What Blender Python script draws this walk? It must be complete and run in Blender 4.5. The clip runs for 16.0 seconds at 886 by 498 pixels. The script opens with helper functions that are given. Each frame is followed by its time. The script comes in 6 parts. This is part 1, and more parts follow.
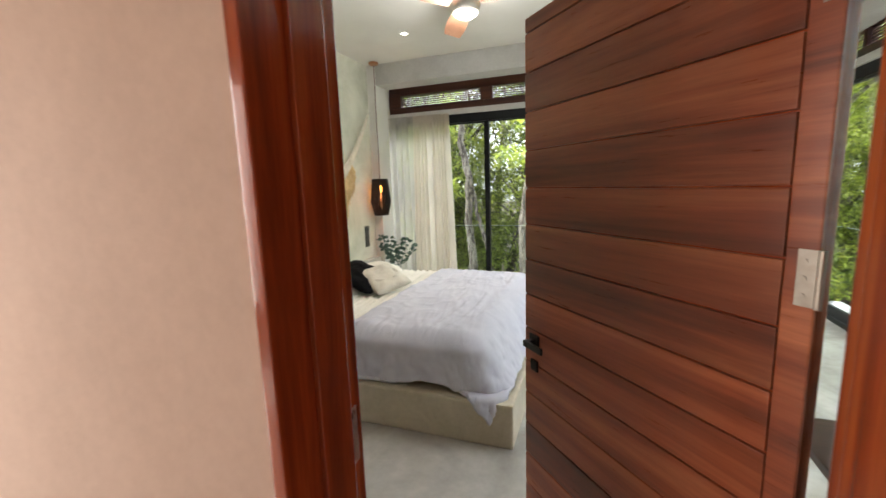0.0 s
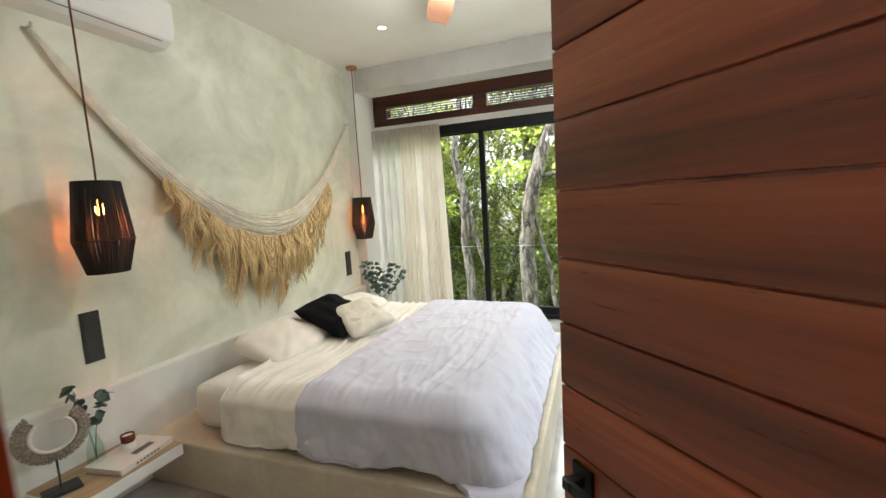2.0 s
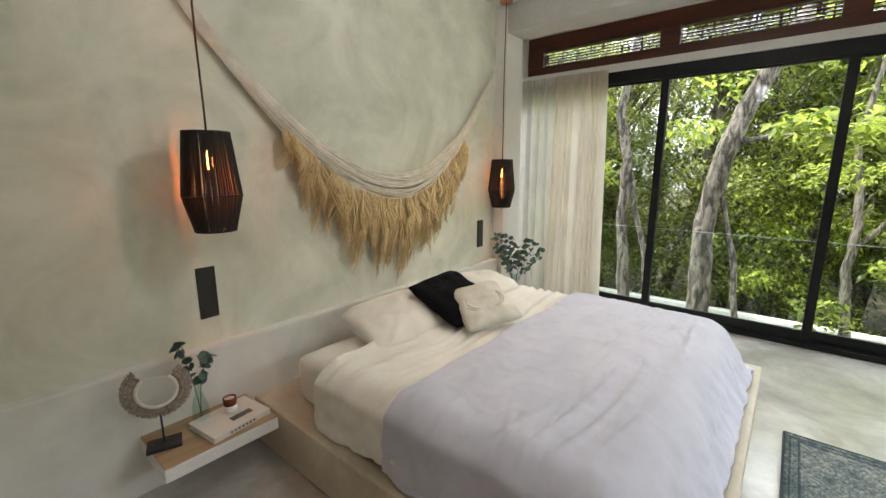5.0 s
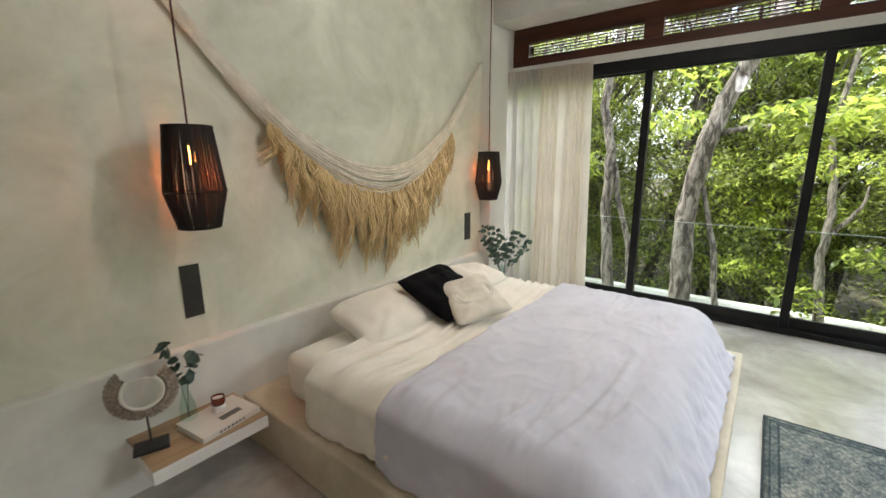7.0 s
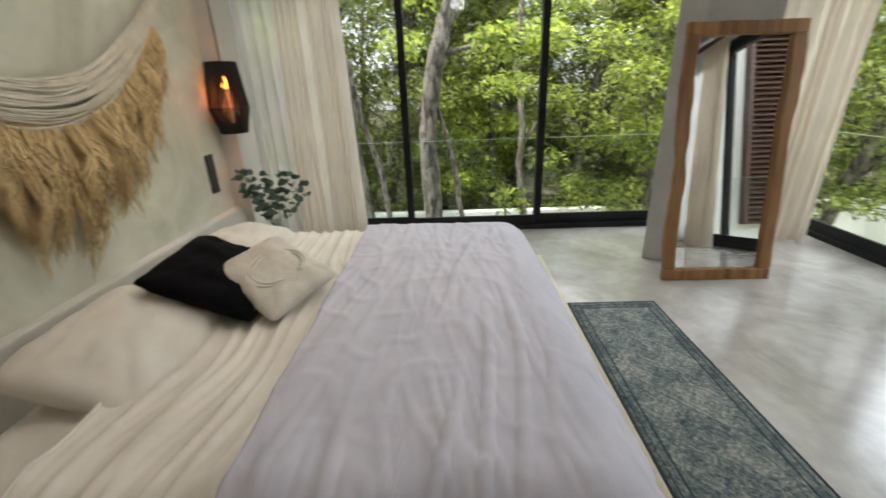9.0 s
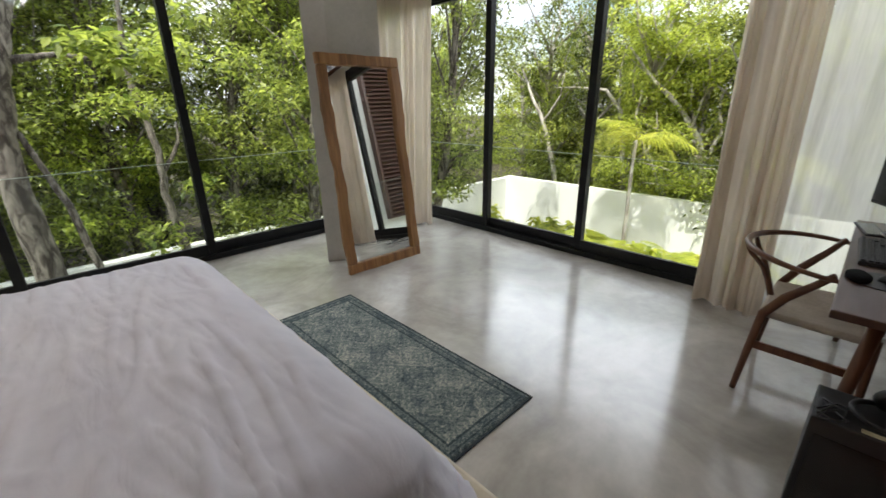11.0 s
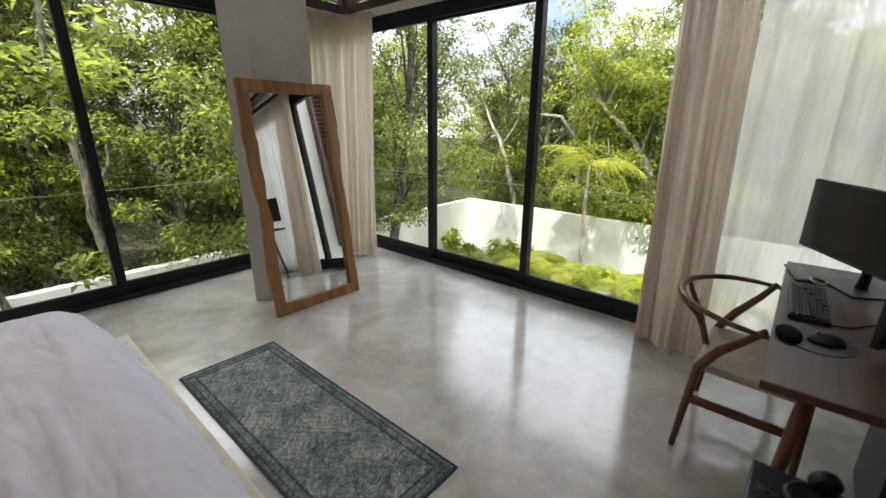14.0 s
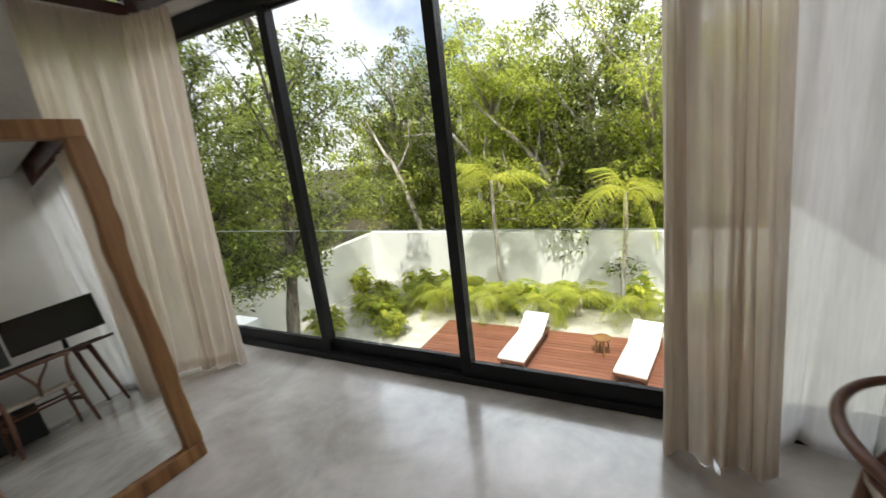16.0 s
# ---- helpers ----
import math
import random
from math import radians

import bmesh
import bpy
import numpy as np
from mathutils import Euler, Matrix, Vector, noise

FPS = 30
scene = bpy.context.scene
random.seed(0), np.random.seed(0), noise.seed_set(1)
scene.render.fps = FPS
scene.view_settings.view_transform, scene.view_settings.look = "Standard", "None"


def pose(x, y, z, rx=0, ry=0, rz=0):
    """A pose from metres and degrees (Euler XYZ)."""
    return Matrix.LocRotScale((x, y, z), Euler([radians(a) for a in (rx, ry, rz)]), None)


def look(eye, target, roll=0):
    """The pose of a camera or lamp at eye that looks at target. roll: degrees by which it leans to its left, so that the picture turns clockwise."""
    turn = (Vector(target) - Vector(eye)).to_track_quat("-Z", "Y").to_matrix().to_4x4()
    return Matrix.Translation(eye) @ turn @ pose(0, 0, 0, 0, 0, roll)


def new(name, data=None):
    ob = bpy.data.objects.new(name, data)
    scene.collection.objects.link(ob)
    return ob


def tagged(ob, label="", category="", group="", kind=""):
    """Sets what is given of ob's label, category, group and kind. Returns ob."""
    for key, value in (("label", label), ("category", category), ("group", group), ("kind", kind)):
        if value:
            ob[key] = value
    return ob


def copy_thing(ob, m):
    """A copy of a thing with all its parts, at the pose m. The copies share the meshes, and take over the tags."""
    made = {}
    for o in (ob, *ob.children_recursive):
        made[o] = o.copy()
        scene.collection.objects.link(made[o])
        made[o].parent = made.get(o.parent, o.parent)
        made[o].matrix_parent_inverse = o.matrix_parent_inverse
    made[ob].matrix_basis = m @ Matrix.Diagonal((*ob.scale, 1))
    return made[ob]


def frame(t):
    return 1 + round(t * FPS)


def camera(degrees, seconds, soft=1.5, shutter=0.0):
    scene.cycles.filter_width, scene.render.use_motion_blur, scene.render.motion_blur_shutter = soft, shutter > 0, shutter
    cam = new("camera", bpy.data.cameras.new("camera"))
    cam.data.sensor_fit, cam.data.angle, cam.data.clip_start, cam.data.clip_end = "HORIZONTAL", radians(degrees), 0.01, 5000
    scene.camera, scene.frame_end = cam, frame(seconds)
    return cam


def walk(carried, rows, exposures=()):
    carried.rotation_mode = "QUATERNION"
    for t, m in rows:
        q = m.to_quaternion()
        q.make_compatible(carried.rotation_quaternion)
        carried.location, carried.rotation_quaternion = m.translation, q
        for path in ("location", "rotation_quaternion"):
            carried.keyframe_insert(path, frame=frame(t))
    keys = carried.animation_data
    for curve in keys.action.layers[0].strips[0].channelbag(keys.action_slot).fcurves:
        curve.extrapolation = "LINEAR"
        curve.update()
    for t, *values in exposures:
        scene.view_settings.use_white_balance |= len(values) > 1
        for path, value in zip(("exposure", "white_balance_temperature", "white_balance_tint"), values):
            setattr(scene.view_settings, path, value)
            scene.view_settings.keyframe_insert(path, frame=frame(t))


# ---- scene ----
cam = camera(93.9, 16.0, shutter=0.5)
PATH = [
    (0, (2.773, 1.870, 1.581), (2.079, 3.720, 1.270), -1.9),
    (0.5, (2.655, 2.096, 1.593), (2.088, 3.987, 1.270), -1.3),
    (1, (2.611, 2.353, 1.591), (1.907, 4.211, 1.362), -1.2),
    (1.5, (2.606, 2.461, 1.550), (1.868, 4.304, 1.310), -2.7),
    (2, (2.601, 2.533, 1.546), (1.914, 4.398, 1.329), -3.4),
    (2.5, (2.537, 2.748, 1.530), (1.706, 4.546, 1.250), -3.8),
    (3, (2.480, 3.005, 1.489), (1.506, 4.709, 1.103), -4.6),
    (3.5, (2.292, 3.223, 1.529), (1.201, 4.851, 1.128), -3.5),
    (4, (2.305, 3.216, 1.571), (1.072, 4.759, 1.254), -2.1),
    (6.5, (2.4, 2.973, 1.604), (1.162, 4.467, 1.12), 0.7),
    (7, (2.329, 3.11, 1.606), (1.127, 4.651, 1.179), -0.4),
    (7.5, (2.229, 3.277, 1.589), (1.067, 4.85, 1.172), 1.3),
    (8, (2.072, 3.397, 1.498), (1.138, 5.059, 0.893), 0.4),
    (8.5, (1.79, 3.512, 1.482), (1.417, 5.352, 0.794), -1.9),
    (9, (1.688, 3.597, 1.467), (1.64, 5.457, 0.735), -2.1),
    (9.5, (1.637, 3.634, 1.454), (2.068, 5.424, 0.673), -1.4),
    (10, (1.532, 3.605, 1.437), (2.455, 5.203, 0.667), -1.9),
    (12.5, (1.618, 3.534, 1.48), (3.026, 4.8, 0.835), -0.6),
    (13, (1.636, 3.531, 1.491), (3.056, 4.794, 0.867), -0.7),
    (13.5, (1.743, 3.529, 1.499), (3.183, 4.774, 0.884), -0.5),
    (14, (1.898, 3.552, 1.518), (3.341, 4.805, 0.929), 0.3),
    (14.5, (2.051, 3.676, 1.5), (3.473, 4.977, 0.967), -1.3),
    (15, (2.273, 3.899, 1.533), (3.861, 5.032, 1.095), -3.7),
    (15.5, (2.662, 4.083, 1.536), (4.323, 5.108, 1.102), -6.1),
    (16, (3.037, 4.326, 1.515), (4.744, 5.239, 1.014), -6.6),
]
walk(cam, [(t, look(eye, target, roll)) for t, eye, target, roll in PATH], exposures=[(0, 1.32, 6350, 10), (0.6, 1.5, 6350, 10), (1.5, 1.62, 6350, 10), (2.5, 1.42, 6350, 11), (4, 1.15, 6400, 12), (7, 1.22, 6400, 12), (8, 1.02, 6400, 12), (9, 0.79, 6400, 13), (10, 0.52, 6450, 14), (12.5, 0.46, 6450, 15), (14.5, 0.40, 6500, 17), (16, 0.26, 6500, 17)])

# ---- light ----
SUN_FROM = Vector((-1.55, -0.42, 2.9)).normalized()
world = bpy.data.worlds.new("world")
scene.world = world
world.use_nodes = True
wn = world.node_tree
sky = wn.nodes.new("ShaderNodeTexSky")
sky.sky_type = "NISHITA"
sky.sun_disc = False
sky.sun_elevation = math.asin(SUN_FROM.z)
sky.sun_rotation = math.atan2(SUN_FROM.x, SUN_FROM.y)
sky.air_density, sky.dust_density, sky.ozone_density = 1.2, 2.0, 1.0
cloud_co = wn.nodes.new("ShaderNodeTexCoord")
cloud = wn.nodes.new("ShaderNodeTexNoise")
cloud.inputs["Scale"].default_value, cloud.inputs["Detail"].default_value = 3.2, 6.0
cloud_ramp = wn.nodes.new("ShaderNodeValToRGB")
cloud_ramp.color_ramp.elements[0].position, cloud_ramp.color_ramp.elements[1].position = 0.30, 0.52
cloud_mix = wn.nodes.new("ShaderNodeMix")
cloud_mix.data_type = "RGBA"
cloud_mix.inputs["B"].default_value = (9.0, 9.2, 9.5, 1)
wn.links.new(cloud_co.outputs["Generated"], cloud.inputs["Vector"])
wn.links.new(cloud.outputs["Fac"], cloud_ramp.inputs["Fac"])
wn.links.new(cloud_ramp.outputs["Color"], cloud_mix.inputs["Factor"])
wn.links.new(sky.outputs[0], cloud_mix.inputs["A"])
background = wn.nodes["Background"]
wn.links.new(cloud_mix.outputs["Result"], background.inputs["Color"])
background.inputs["Strength"].default_value = 0.15


def lamp(name, kind, energy, m, color=(1, 1, 1), **extra):
    data = bpy.data.lights.new(name, kind)
    data.energy, data.color = energy, color
    if kind == "AREA":
        data.shape, data.size, data.size_y = "RECTANGLE", extra["size"], extra["size_y"]
    elif kind == "SUN":
        data.angle = extra["angle"]
    else:
        data.shadow_soft_size = extra["radius"]
    ob = new(name, data)
    ob.matrix_world = m
    return ob


lamp("sun", "SUN", 4.8, look(SUN_FROM * 40, (0, 0, 0)), (1.0, 0.95, 0.86), angle=radians(0.55))
# added area lamps, out of view: two stand in for sky light, one fills the hall
# hung above the sight lines to brighten the room beyond the real sky
lamp("sky_fill_north", "AREA", 350, look((1.7, 13.6, 6.2), (1.7, 4.5, 0.9)), (0.90, 0.955, 1.0), size=11.0, size_y=3.0)
lamp("sky_fill_east", "AREA", 510, look((12.2, 5.4, 6.0), (0.6, 5.0, 0.9)), (0.89, 0.945, 1.0), size=13.0, size_y=3.0)
# fill for the hall wall and door, no known source there
lamp("hall_fill", "AREA", 26, look((-0.52, 1.1, 1.5), (2.2, 2.2, 1.3)), (1.0, 0.84, 0.73), size=2.2, size_y=1.9)


# ---- materials ----
def nodes_of(name):
    m = bpy.data.materials.new(name)
    m.use_nodes = True
    t = m.node_tree
    return m, t, t.nodes["Principled BSDF"], t.nodes["Material Output"]


def node(t, kind, values=(), **props):
    n = t.nodes.new(kind)
    for k, v in props.items():
        if k == "noise_dimensions":
            n.noise_dimensions = v
        elif k == "operation":
            n.operation = v
        elif k == "data_type":
            n.data_type = v
        elif k == "blend_type":
            n.blend_type = v
        elif k == "wave_type":
            n.wave_type = v
        elif k == "bands_direction":
            n.bands_direction = v
        elif k == "feature":
            n.feature = v
    for k, v in dict(values).items():
        n.inputs[k].default_value = v
    return n


def ramp(t, stops):
    n = t.nodes.new("ShaderNodeValToRGB")
    e = n.color_ramp.elements
    while len(e) < len(stops):
        e.new(0.5)
    for el, (p, c) in zip(e, stops):
        el.position, el.color = p, (*c, 1)
    return n


def coords(t, stretch=(1, 1, 1), space="Object"):
    co = t.nodes.new("ShaderNodeTexCoord")
    mp = t.nodes.new("ShaderNodeMapping")
    mp.inputs["Scale"].default_value = stretch
    t.links.new(co.outputs[space], mp.inputs["Vector"])
    return mp.outputs["Vector"]


def surface(name, dark, light, rough=0.6, scale=2.5, fine=45.0, grain=0.25, bump=0.15, bump_scale=None, stretch=(1, 1, 1), metal=0.0,
            rough_var=0.1, distort=0.0, spec=0.5, wide=(0.35, 0.65), sheen=0.0, per_object=0.0, coat=0.0):
    """Two scales of colour variation, uneven gloss and a fine relief."""
    m, t, b, out = nodes_of(name)
    v = coords(t, stretch)
    big = node(t, "ShaderNodeTexNoise", {"Scale": scale, "Detail": 5.0, "Roughness": 0.6, "Distortion": distort})
    small = node(t, "ShaderNodeTexNoise", {"Scale": fine, "Detail": 3.0, "Roughness": 0.65})
    t.links.new(v, big.inputs["Vector"])
    t.links.new(v, small.inputs["Vector"])
    r = ramp(t, [(wide[0], dark), (wide[1], light)])
    t.links.new(big.outputs["Fac"], r.inputs["Fac"])
    mixer = node(t, "ShaderNodeMix", {"Factor": grain}, data_type="RGBA", blend_type="OVERLAY")
    t.links.new(r.outputs["Color"], mixer.inputs["A"])
    t.links.new(small.outputs["Fac"], mixer.inputs["B"])
    colour = mixer.outputs["Result"]
    if per_object:
        info = t.nodes.new("ShaderNodeObjectInfo")
        scaled = node(t, "ShaderNodeMapRange", {"To Min": 1 - per_object, "To Max": 1 + per_object})
        t.links.new(info.outputs["Random"], scaled.inputs["Value"])
        hsv = t.nodes.new("ShaderNodeHueSaturation")
        t.links.new(scaled.outputs["Result"], hsv.inputs["Value"])
        t.links.new(colour, hsv.inputs["Color"])
        colour = hsv.outputs["Color"]
    t.links.new(colour, b.inputs["Base Color"])
    rr = node(t, "ShaderNodeMapRange", {"To Min": max(0.02, rough - rough_var), "To Max": min(1, rough + rough_var)})
    t.links.new(big.outputs["Fac"], rr.inputs["Value"])
    t.links.new(rr.outputs["Result"], b.inputs["Roughness"])
    b.inputs["Metallic"].default_value = metal
    b.inputs["Specular IOR Level"].default_value = spec
    b.inputs["Sheen Weight"].default_value = sheen
    b.inputs["Coat Weight"].default_value = coat
    if bump:
        bp = node(t, "ShaderNodeBump", {"Strength": bump, "Distance": 0.01})
        src = small
        if bump_scale:
            src = node(t, "ShaderNodeTexNoise", {"Scale": bump_scale, "Detail": 4.0})
            t.links.new(v, src.inputs["Vector"])
        t.links.new(src.outputs["Fac"], bp.inputs["Height"])
        t.links.new(bp.outputs["Normal"], b.inputs["Normal"])
    return m


def wood(name, dark, mid, light, rough=0.4, axis="x", grain_scale=1.0, bump=0.1, per_object=0.0, spec=0.5, coat=0.0):
    m, t, b, out = nodes_of(name)
    stretch = {"x": (0.35, 6, 6), "y": (6, 0.35, 6), "z": (6, 6, 0.35)}[axis]
    v = coords(t, tuple(s * grain_scale for s in stretch))
    if per_object:
        info = t.nodes.new("ShaderNodeObjectInfo")
        shift = node(t, "ShaderNodeVectorMath", operation="ADD")
        wide = node(t, "ShaderNodeMath", {1: 37.0}, operation="MULTIPLY")
        t.links.new(info.outputs["Random"], wide.inputs[0])
        t.links.new(v, shift.inputs[0])
        t.links.new(wide.outputs[0], shift.inputs[1])
        v = shift.outputs[0]
    big = node(t, "ShaderNodeTexNoise", {"Scale": 1.6, "Detail": 6.0, "Roughness": 0.62, "Distortion": 0.6})
    fine = node(t, "ShaderNodeTexNoise", {"Scale": 14.0, "Detail": 4.0, "Roughness": 0.7})
    for n in (big, fine):
        t.links.new(v, n.inputs["Vector"])
    r = ramp(t, [(0.28, dark), (0.5, mid), (0.72, light)])
    t.links.new(big.outputs["Fac"], r.inputs["Fac"])
    mixer = node(t, "ShaderNodeMix", {"Factor": 0.35}, data_type="RGBA", blend_type="OVERLAY")
    t.links.new(r.outputs["Color"], mixer.inputs["A"])
    t.links.new(fine.outputs["Fac"], mixer.inputs["B"])
    colour = mixer.outputs["Result"]
    if per_object:
        scaled = node(t, "ShaderNodeMapRange", {"To Min": 1 - per_object, "To Max": 1 + per_object})
        t.links.new(info.outputs["Random"], scaled.inputs["Value"])
        hsv = t.nodes.new("ShaderNodeHueSaturation")
        t.links.new(scaled.outputs["Result"], hsv.inputs["Value"])
        t.links.new(colour, hsv.inputs["Color"])
        colour = hsv.outputs["Color"]
    t.links.new(colour, b.inputs["Base Color"])
    rr = node(t, "ShaderNodeMapRange", {"To Min": rough - 0.1, "To Max": rough + 0.12})
    t.links.new(fine.outputs["Fac"], rr.inputs["Value"])
    t.links.new(rr.outputs["Result"], b.inputs["Roughness"])
    b.inputs["Specular IOR Level"].default_value = spec
    b.inputs["Coat Weight"].default_value = coat
    bp = node(t, "ShaderNodeBump", {"Strength": bump, "Distance": 0.006})
    t.links.new(fine.outputs["Fac"], bp.inputs["Height"])
    t.links.new(bp.outputs["Normal"], b.inputs["Normal"])
    return m


def glass(name, tint=(0.97, 0.99, 0.98), gloss=0.02, low=0.006):
    """A thin clear pane: light passes straight, the gloss grows towards grazing angles."""
    m, t, b, out = nodes_of(name)
    t.nodes.remove(b)
    clear = node(t, "ShaderNodeBsdfTransparent", {"Color": (*tint, 1)})
    shine = node(t, "ShaderNodeBsdfGlossy", {"Roughness": gloss, "Color": (1, 1, 1, 1)})
    lw = node(t, "ShaderNodeLayerWeight", {"Blend": 0.5})
    steep = node(t, "ShaderNodeMath", {1: 5.0}, operation="POWER")
    fr = node(t, "ShaderNodeMapRange", {"To Min": low, "To Max": 0.8})
    t.links.new(lw.outputs["Facing"], steep.inputs[0])
    t.links.new(steep.outputs[0], fr.inputs["Value"])
    mx = t.nodes.new("ShaderNodeMixShader")
    t.links.new(fr.outputs["Result"], mx.inputs[0])
    t.links.new(clear.outputs[0], mx.inputs[1])
    t.links.new(shine.outputs[0], mx.inputs[2])
    t.links.new(mx.outputs[0], out.inputs["Surface"])
    return m


def cloth_sheer(name, colour, opacity=0.7, through_light=0.6, weave=900.0):
    m, t, b, out = nodes_of(name)
    v = coords(t)
    big = node(t, "ShaderNodeTexNoise", {"Scale": 3.0, "Detail": 3.0})
    t.links.new(v, big.inputs["Vector"])
    c = ramp(t, [(0.3, tuple(x * 0.9 for x in colour)), (0.7, colour)])
    t.links.new(big.outputs["Fac"], c.inputs["Fac"])
    b.inputs["Roughness"].default_value = 0.9
    t.links.new(c.outputs["Color"], b.inputs["Base Color"])
    trans = t.nodes.new("ShaderNodeBsdfTranslucent")
    t.links.new(c.outputs["Color"], trans.inputs["Color"])
    clear = t.nodes.new("ShaderNodeBsdfTransparent")
    mx = node(t, "ShaderNodeMixShader", {0: through_light})
    t.links.new(b.outputs[0], mx.inputs[1])
    t.links.new(trans.outputs[0], mx.inputs[2])
    mx2 = node(t, "ShaderNodeMixShader", {0: opacity})
    weave_n = node(t, "ShaderNodeTexNoise", {"Scale": 60.0, "Detail": 2.0})
    sv = coords(t, (1, 1, 0.08))
    t.links.new(sv, weave_n.inputs["Vector"])
    op = node(t, "ShaderNodeMapRange", {"To Min": opacity - 0.12, "To Max": min(1, opacity + 0.12)})
    t.links.new(weave_n.outputs["Fac"], op.inputs["Value"])
    t.links.new(op.outputs["Result"], mx2.inputs[0])
    t.links.new(clear.outputs[0], mx2.inputs[1])
    t.links.new(mx.outputs[0], mx2.inputs[2])
    t.links.new(mx2.outputs[0], out.inputs["Surface"])
    return m


def leafy(name, dark, light, gloss=0.45, through_light=0.45):
    m, t, b, out = nodes_of(name)
    geo = t.nodes.new("ShaderNodeNewGeometry")
    info = t.nodes.new("ShaderNodeObjectInfo")
    r = ramp(t, [(0.0, dark), (0.55, tuple((a + c) / 2 for a, c in zip(dark, light))), (1.0, light)])
    t.links.new(geo.outputs["Random Per Island"], r.inputs["Fac"])
    hsv = t.nodes.new("ShaderNodeHueSaturation")
    val = node(t, "ShaderNodeMapRange", {"To Min": 0.75, "To Max": 1.25})
    t.links.new(info.outputs["Random"], val.inputs["Value"])
    t.links.new(val.outputs["Result"], hsv.inputs["Value"])
    t.links.new(r.outputs["Color"], hsv.inputs["Color"])
    t.links.new(hsv.outputs["Color"], b.inputs["Base Color"])
    b.inputs["Roughness"].default_value = gloss
    trans = t.nodes.new("ShaderNodeBsdfTranslucent")
    bright = t.nodes.new("ShaderNodeHueSaturation")
    bright.inputs["Value"].default_value = 1.75
    bright.inputs["Saturation"].default_value = 1.0
    t.links.new(hsv.outputs["Color"], bright.inputs["Color"])
    t.links.new(bright.outputs["Color"], trans.inputs["Color"])
    mx = node(t, "ShaderNodeMixShader", {0: through_light})
    t.links.new(b.outputs[0], mx.inputs[1])
    t.links.new(trans.outputs[0], mx.inputs[2])
    t.links.new(mx.outputs[0], out.inputs["Surface"])
    return m


def glow(name, colour, strength):
    m, t, b, out = nodes_of(name)
    b.inputs["Base Color"].default_value = (*colour, 1)
    b.inputs["Emission Color"].default_value = (*colour, 1)
    b.inputs["Emission Strength"].default_value = strength
    return m


M_FLOOR = surface("polished_cement", (0.34, 0.32, 0.285), (0.56, 0.535, 0.495), rough=0.17, scale=1.3, fine=9, grain=0.2, bump=0.012, rough_var=0.08, distort=0.8, coat=0.15)
M_WALL = surface("cement_plaster", (0.60, 0.60, 0.495), (0.83, 0.825, 0.715), rough=0.58, scale=1.7, fine=11, grain=0.2, bump=0.09, bump_scale=6, distort=0.7)
M_LEDGE = surface("pale_cement_plaster", (0.66, 0.65, 0.60), (0.78, 0.77, 0.72), rough=0.6, scale=2.2, fine=14, grain=0.14, bump=0.06, bump_scale=6, distort=0.8)
M_WHITE = surface("white_plaster", (0.68, 0.665, 0.625), (0.76, 0.745, 0.705), rough=0.75, scale=2.0, fine=60, grain=0.08, bump=0.05)
# greyer plaster for backlit column and beams, their shade put into the colour
M_SHADED_PLASTER = surface("shaded_plaster", (0.42, 0.41, 0.385), (0.52, 0.51, 0.48), rough=0.75, scale=2.0, fine=40, grain=0.12, bump=0.06)
M_CEIL = surface("ceiling_paint", (0.72, 0.70, 0.64), (0.78, 0.76, 0.70), rough=0.8, scale=1.5, fine=80, grain=0.06, bump=0.03)
M_HALL = surface("peach_plaster", (0.50, 0.37, 0.29), (0.57, 0.43, 0.345), rough=0.8, scale=1.4, fine=30, grain=0.12, bump=0.08)
M_PLATFORM = surface("platform_cement", (0.46, 0.40, 0.29), (0.60, 0.53, 0.41), rough=0.5, scale=2.2, fine=30, grain=0.15, bump=0.04, distort=0.8)
M_BLACK = surface("black_aluminium", (0.008, 0.009, 0.010), (0.014, 0.015, 0.016), rough=0.45, scale=6, fine=120, grain=0.1, bump=0.02, spec=0.25)
M_GLASS = glass("window_glass")
M_DOOR = wood("door_hardwood", (0.10, 0.022, 0.009), (0.29, 0.074, 0.028), (0.50, 0.165, 0.066), rough=0.3, axis="x", per_object=0.3, coat=0.3)
M_JAMB = wood("jamb_hardwood", (0.085, 0.012, 0.0036), (0.30, 0.052, 0.013), (0.48, 0.115, 0.024), rough=0.2, axis="z", coat=0.6, per_object=0.1)
M_VENT = wood("vent_hardwood", (0.03, 0.008, 0.004), (0.07, 0.018, 0.009), (0.11, 0.032, 0.014), rough=0.4, axis="x", per_object=0.15)
M_SHEET = surface("white_cotton", (0.52, 0.515, 0.595), (0.59, 0.585, 0.66), rough=0.9, scale=5, fine=300, grain=0.05, bump=0.08, sheen=0.2)


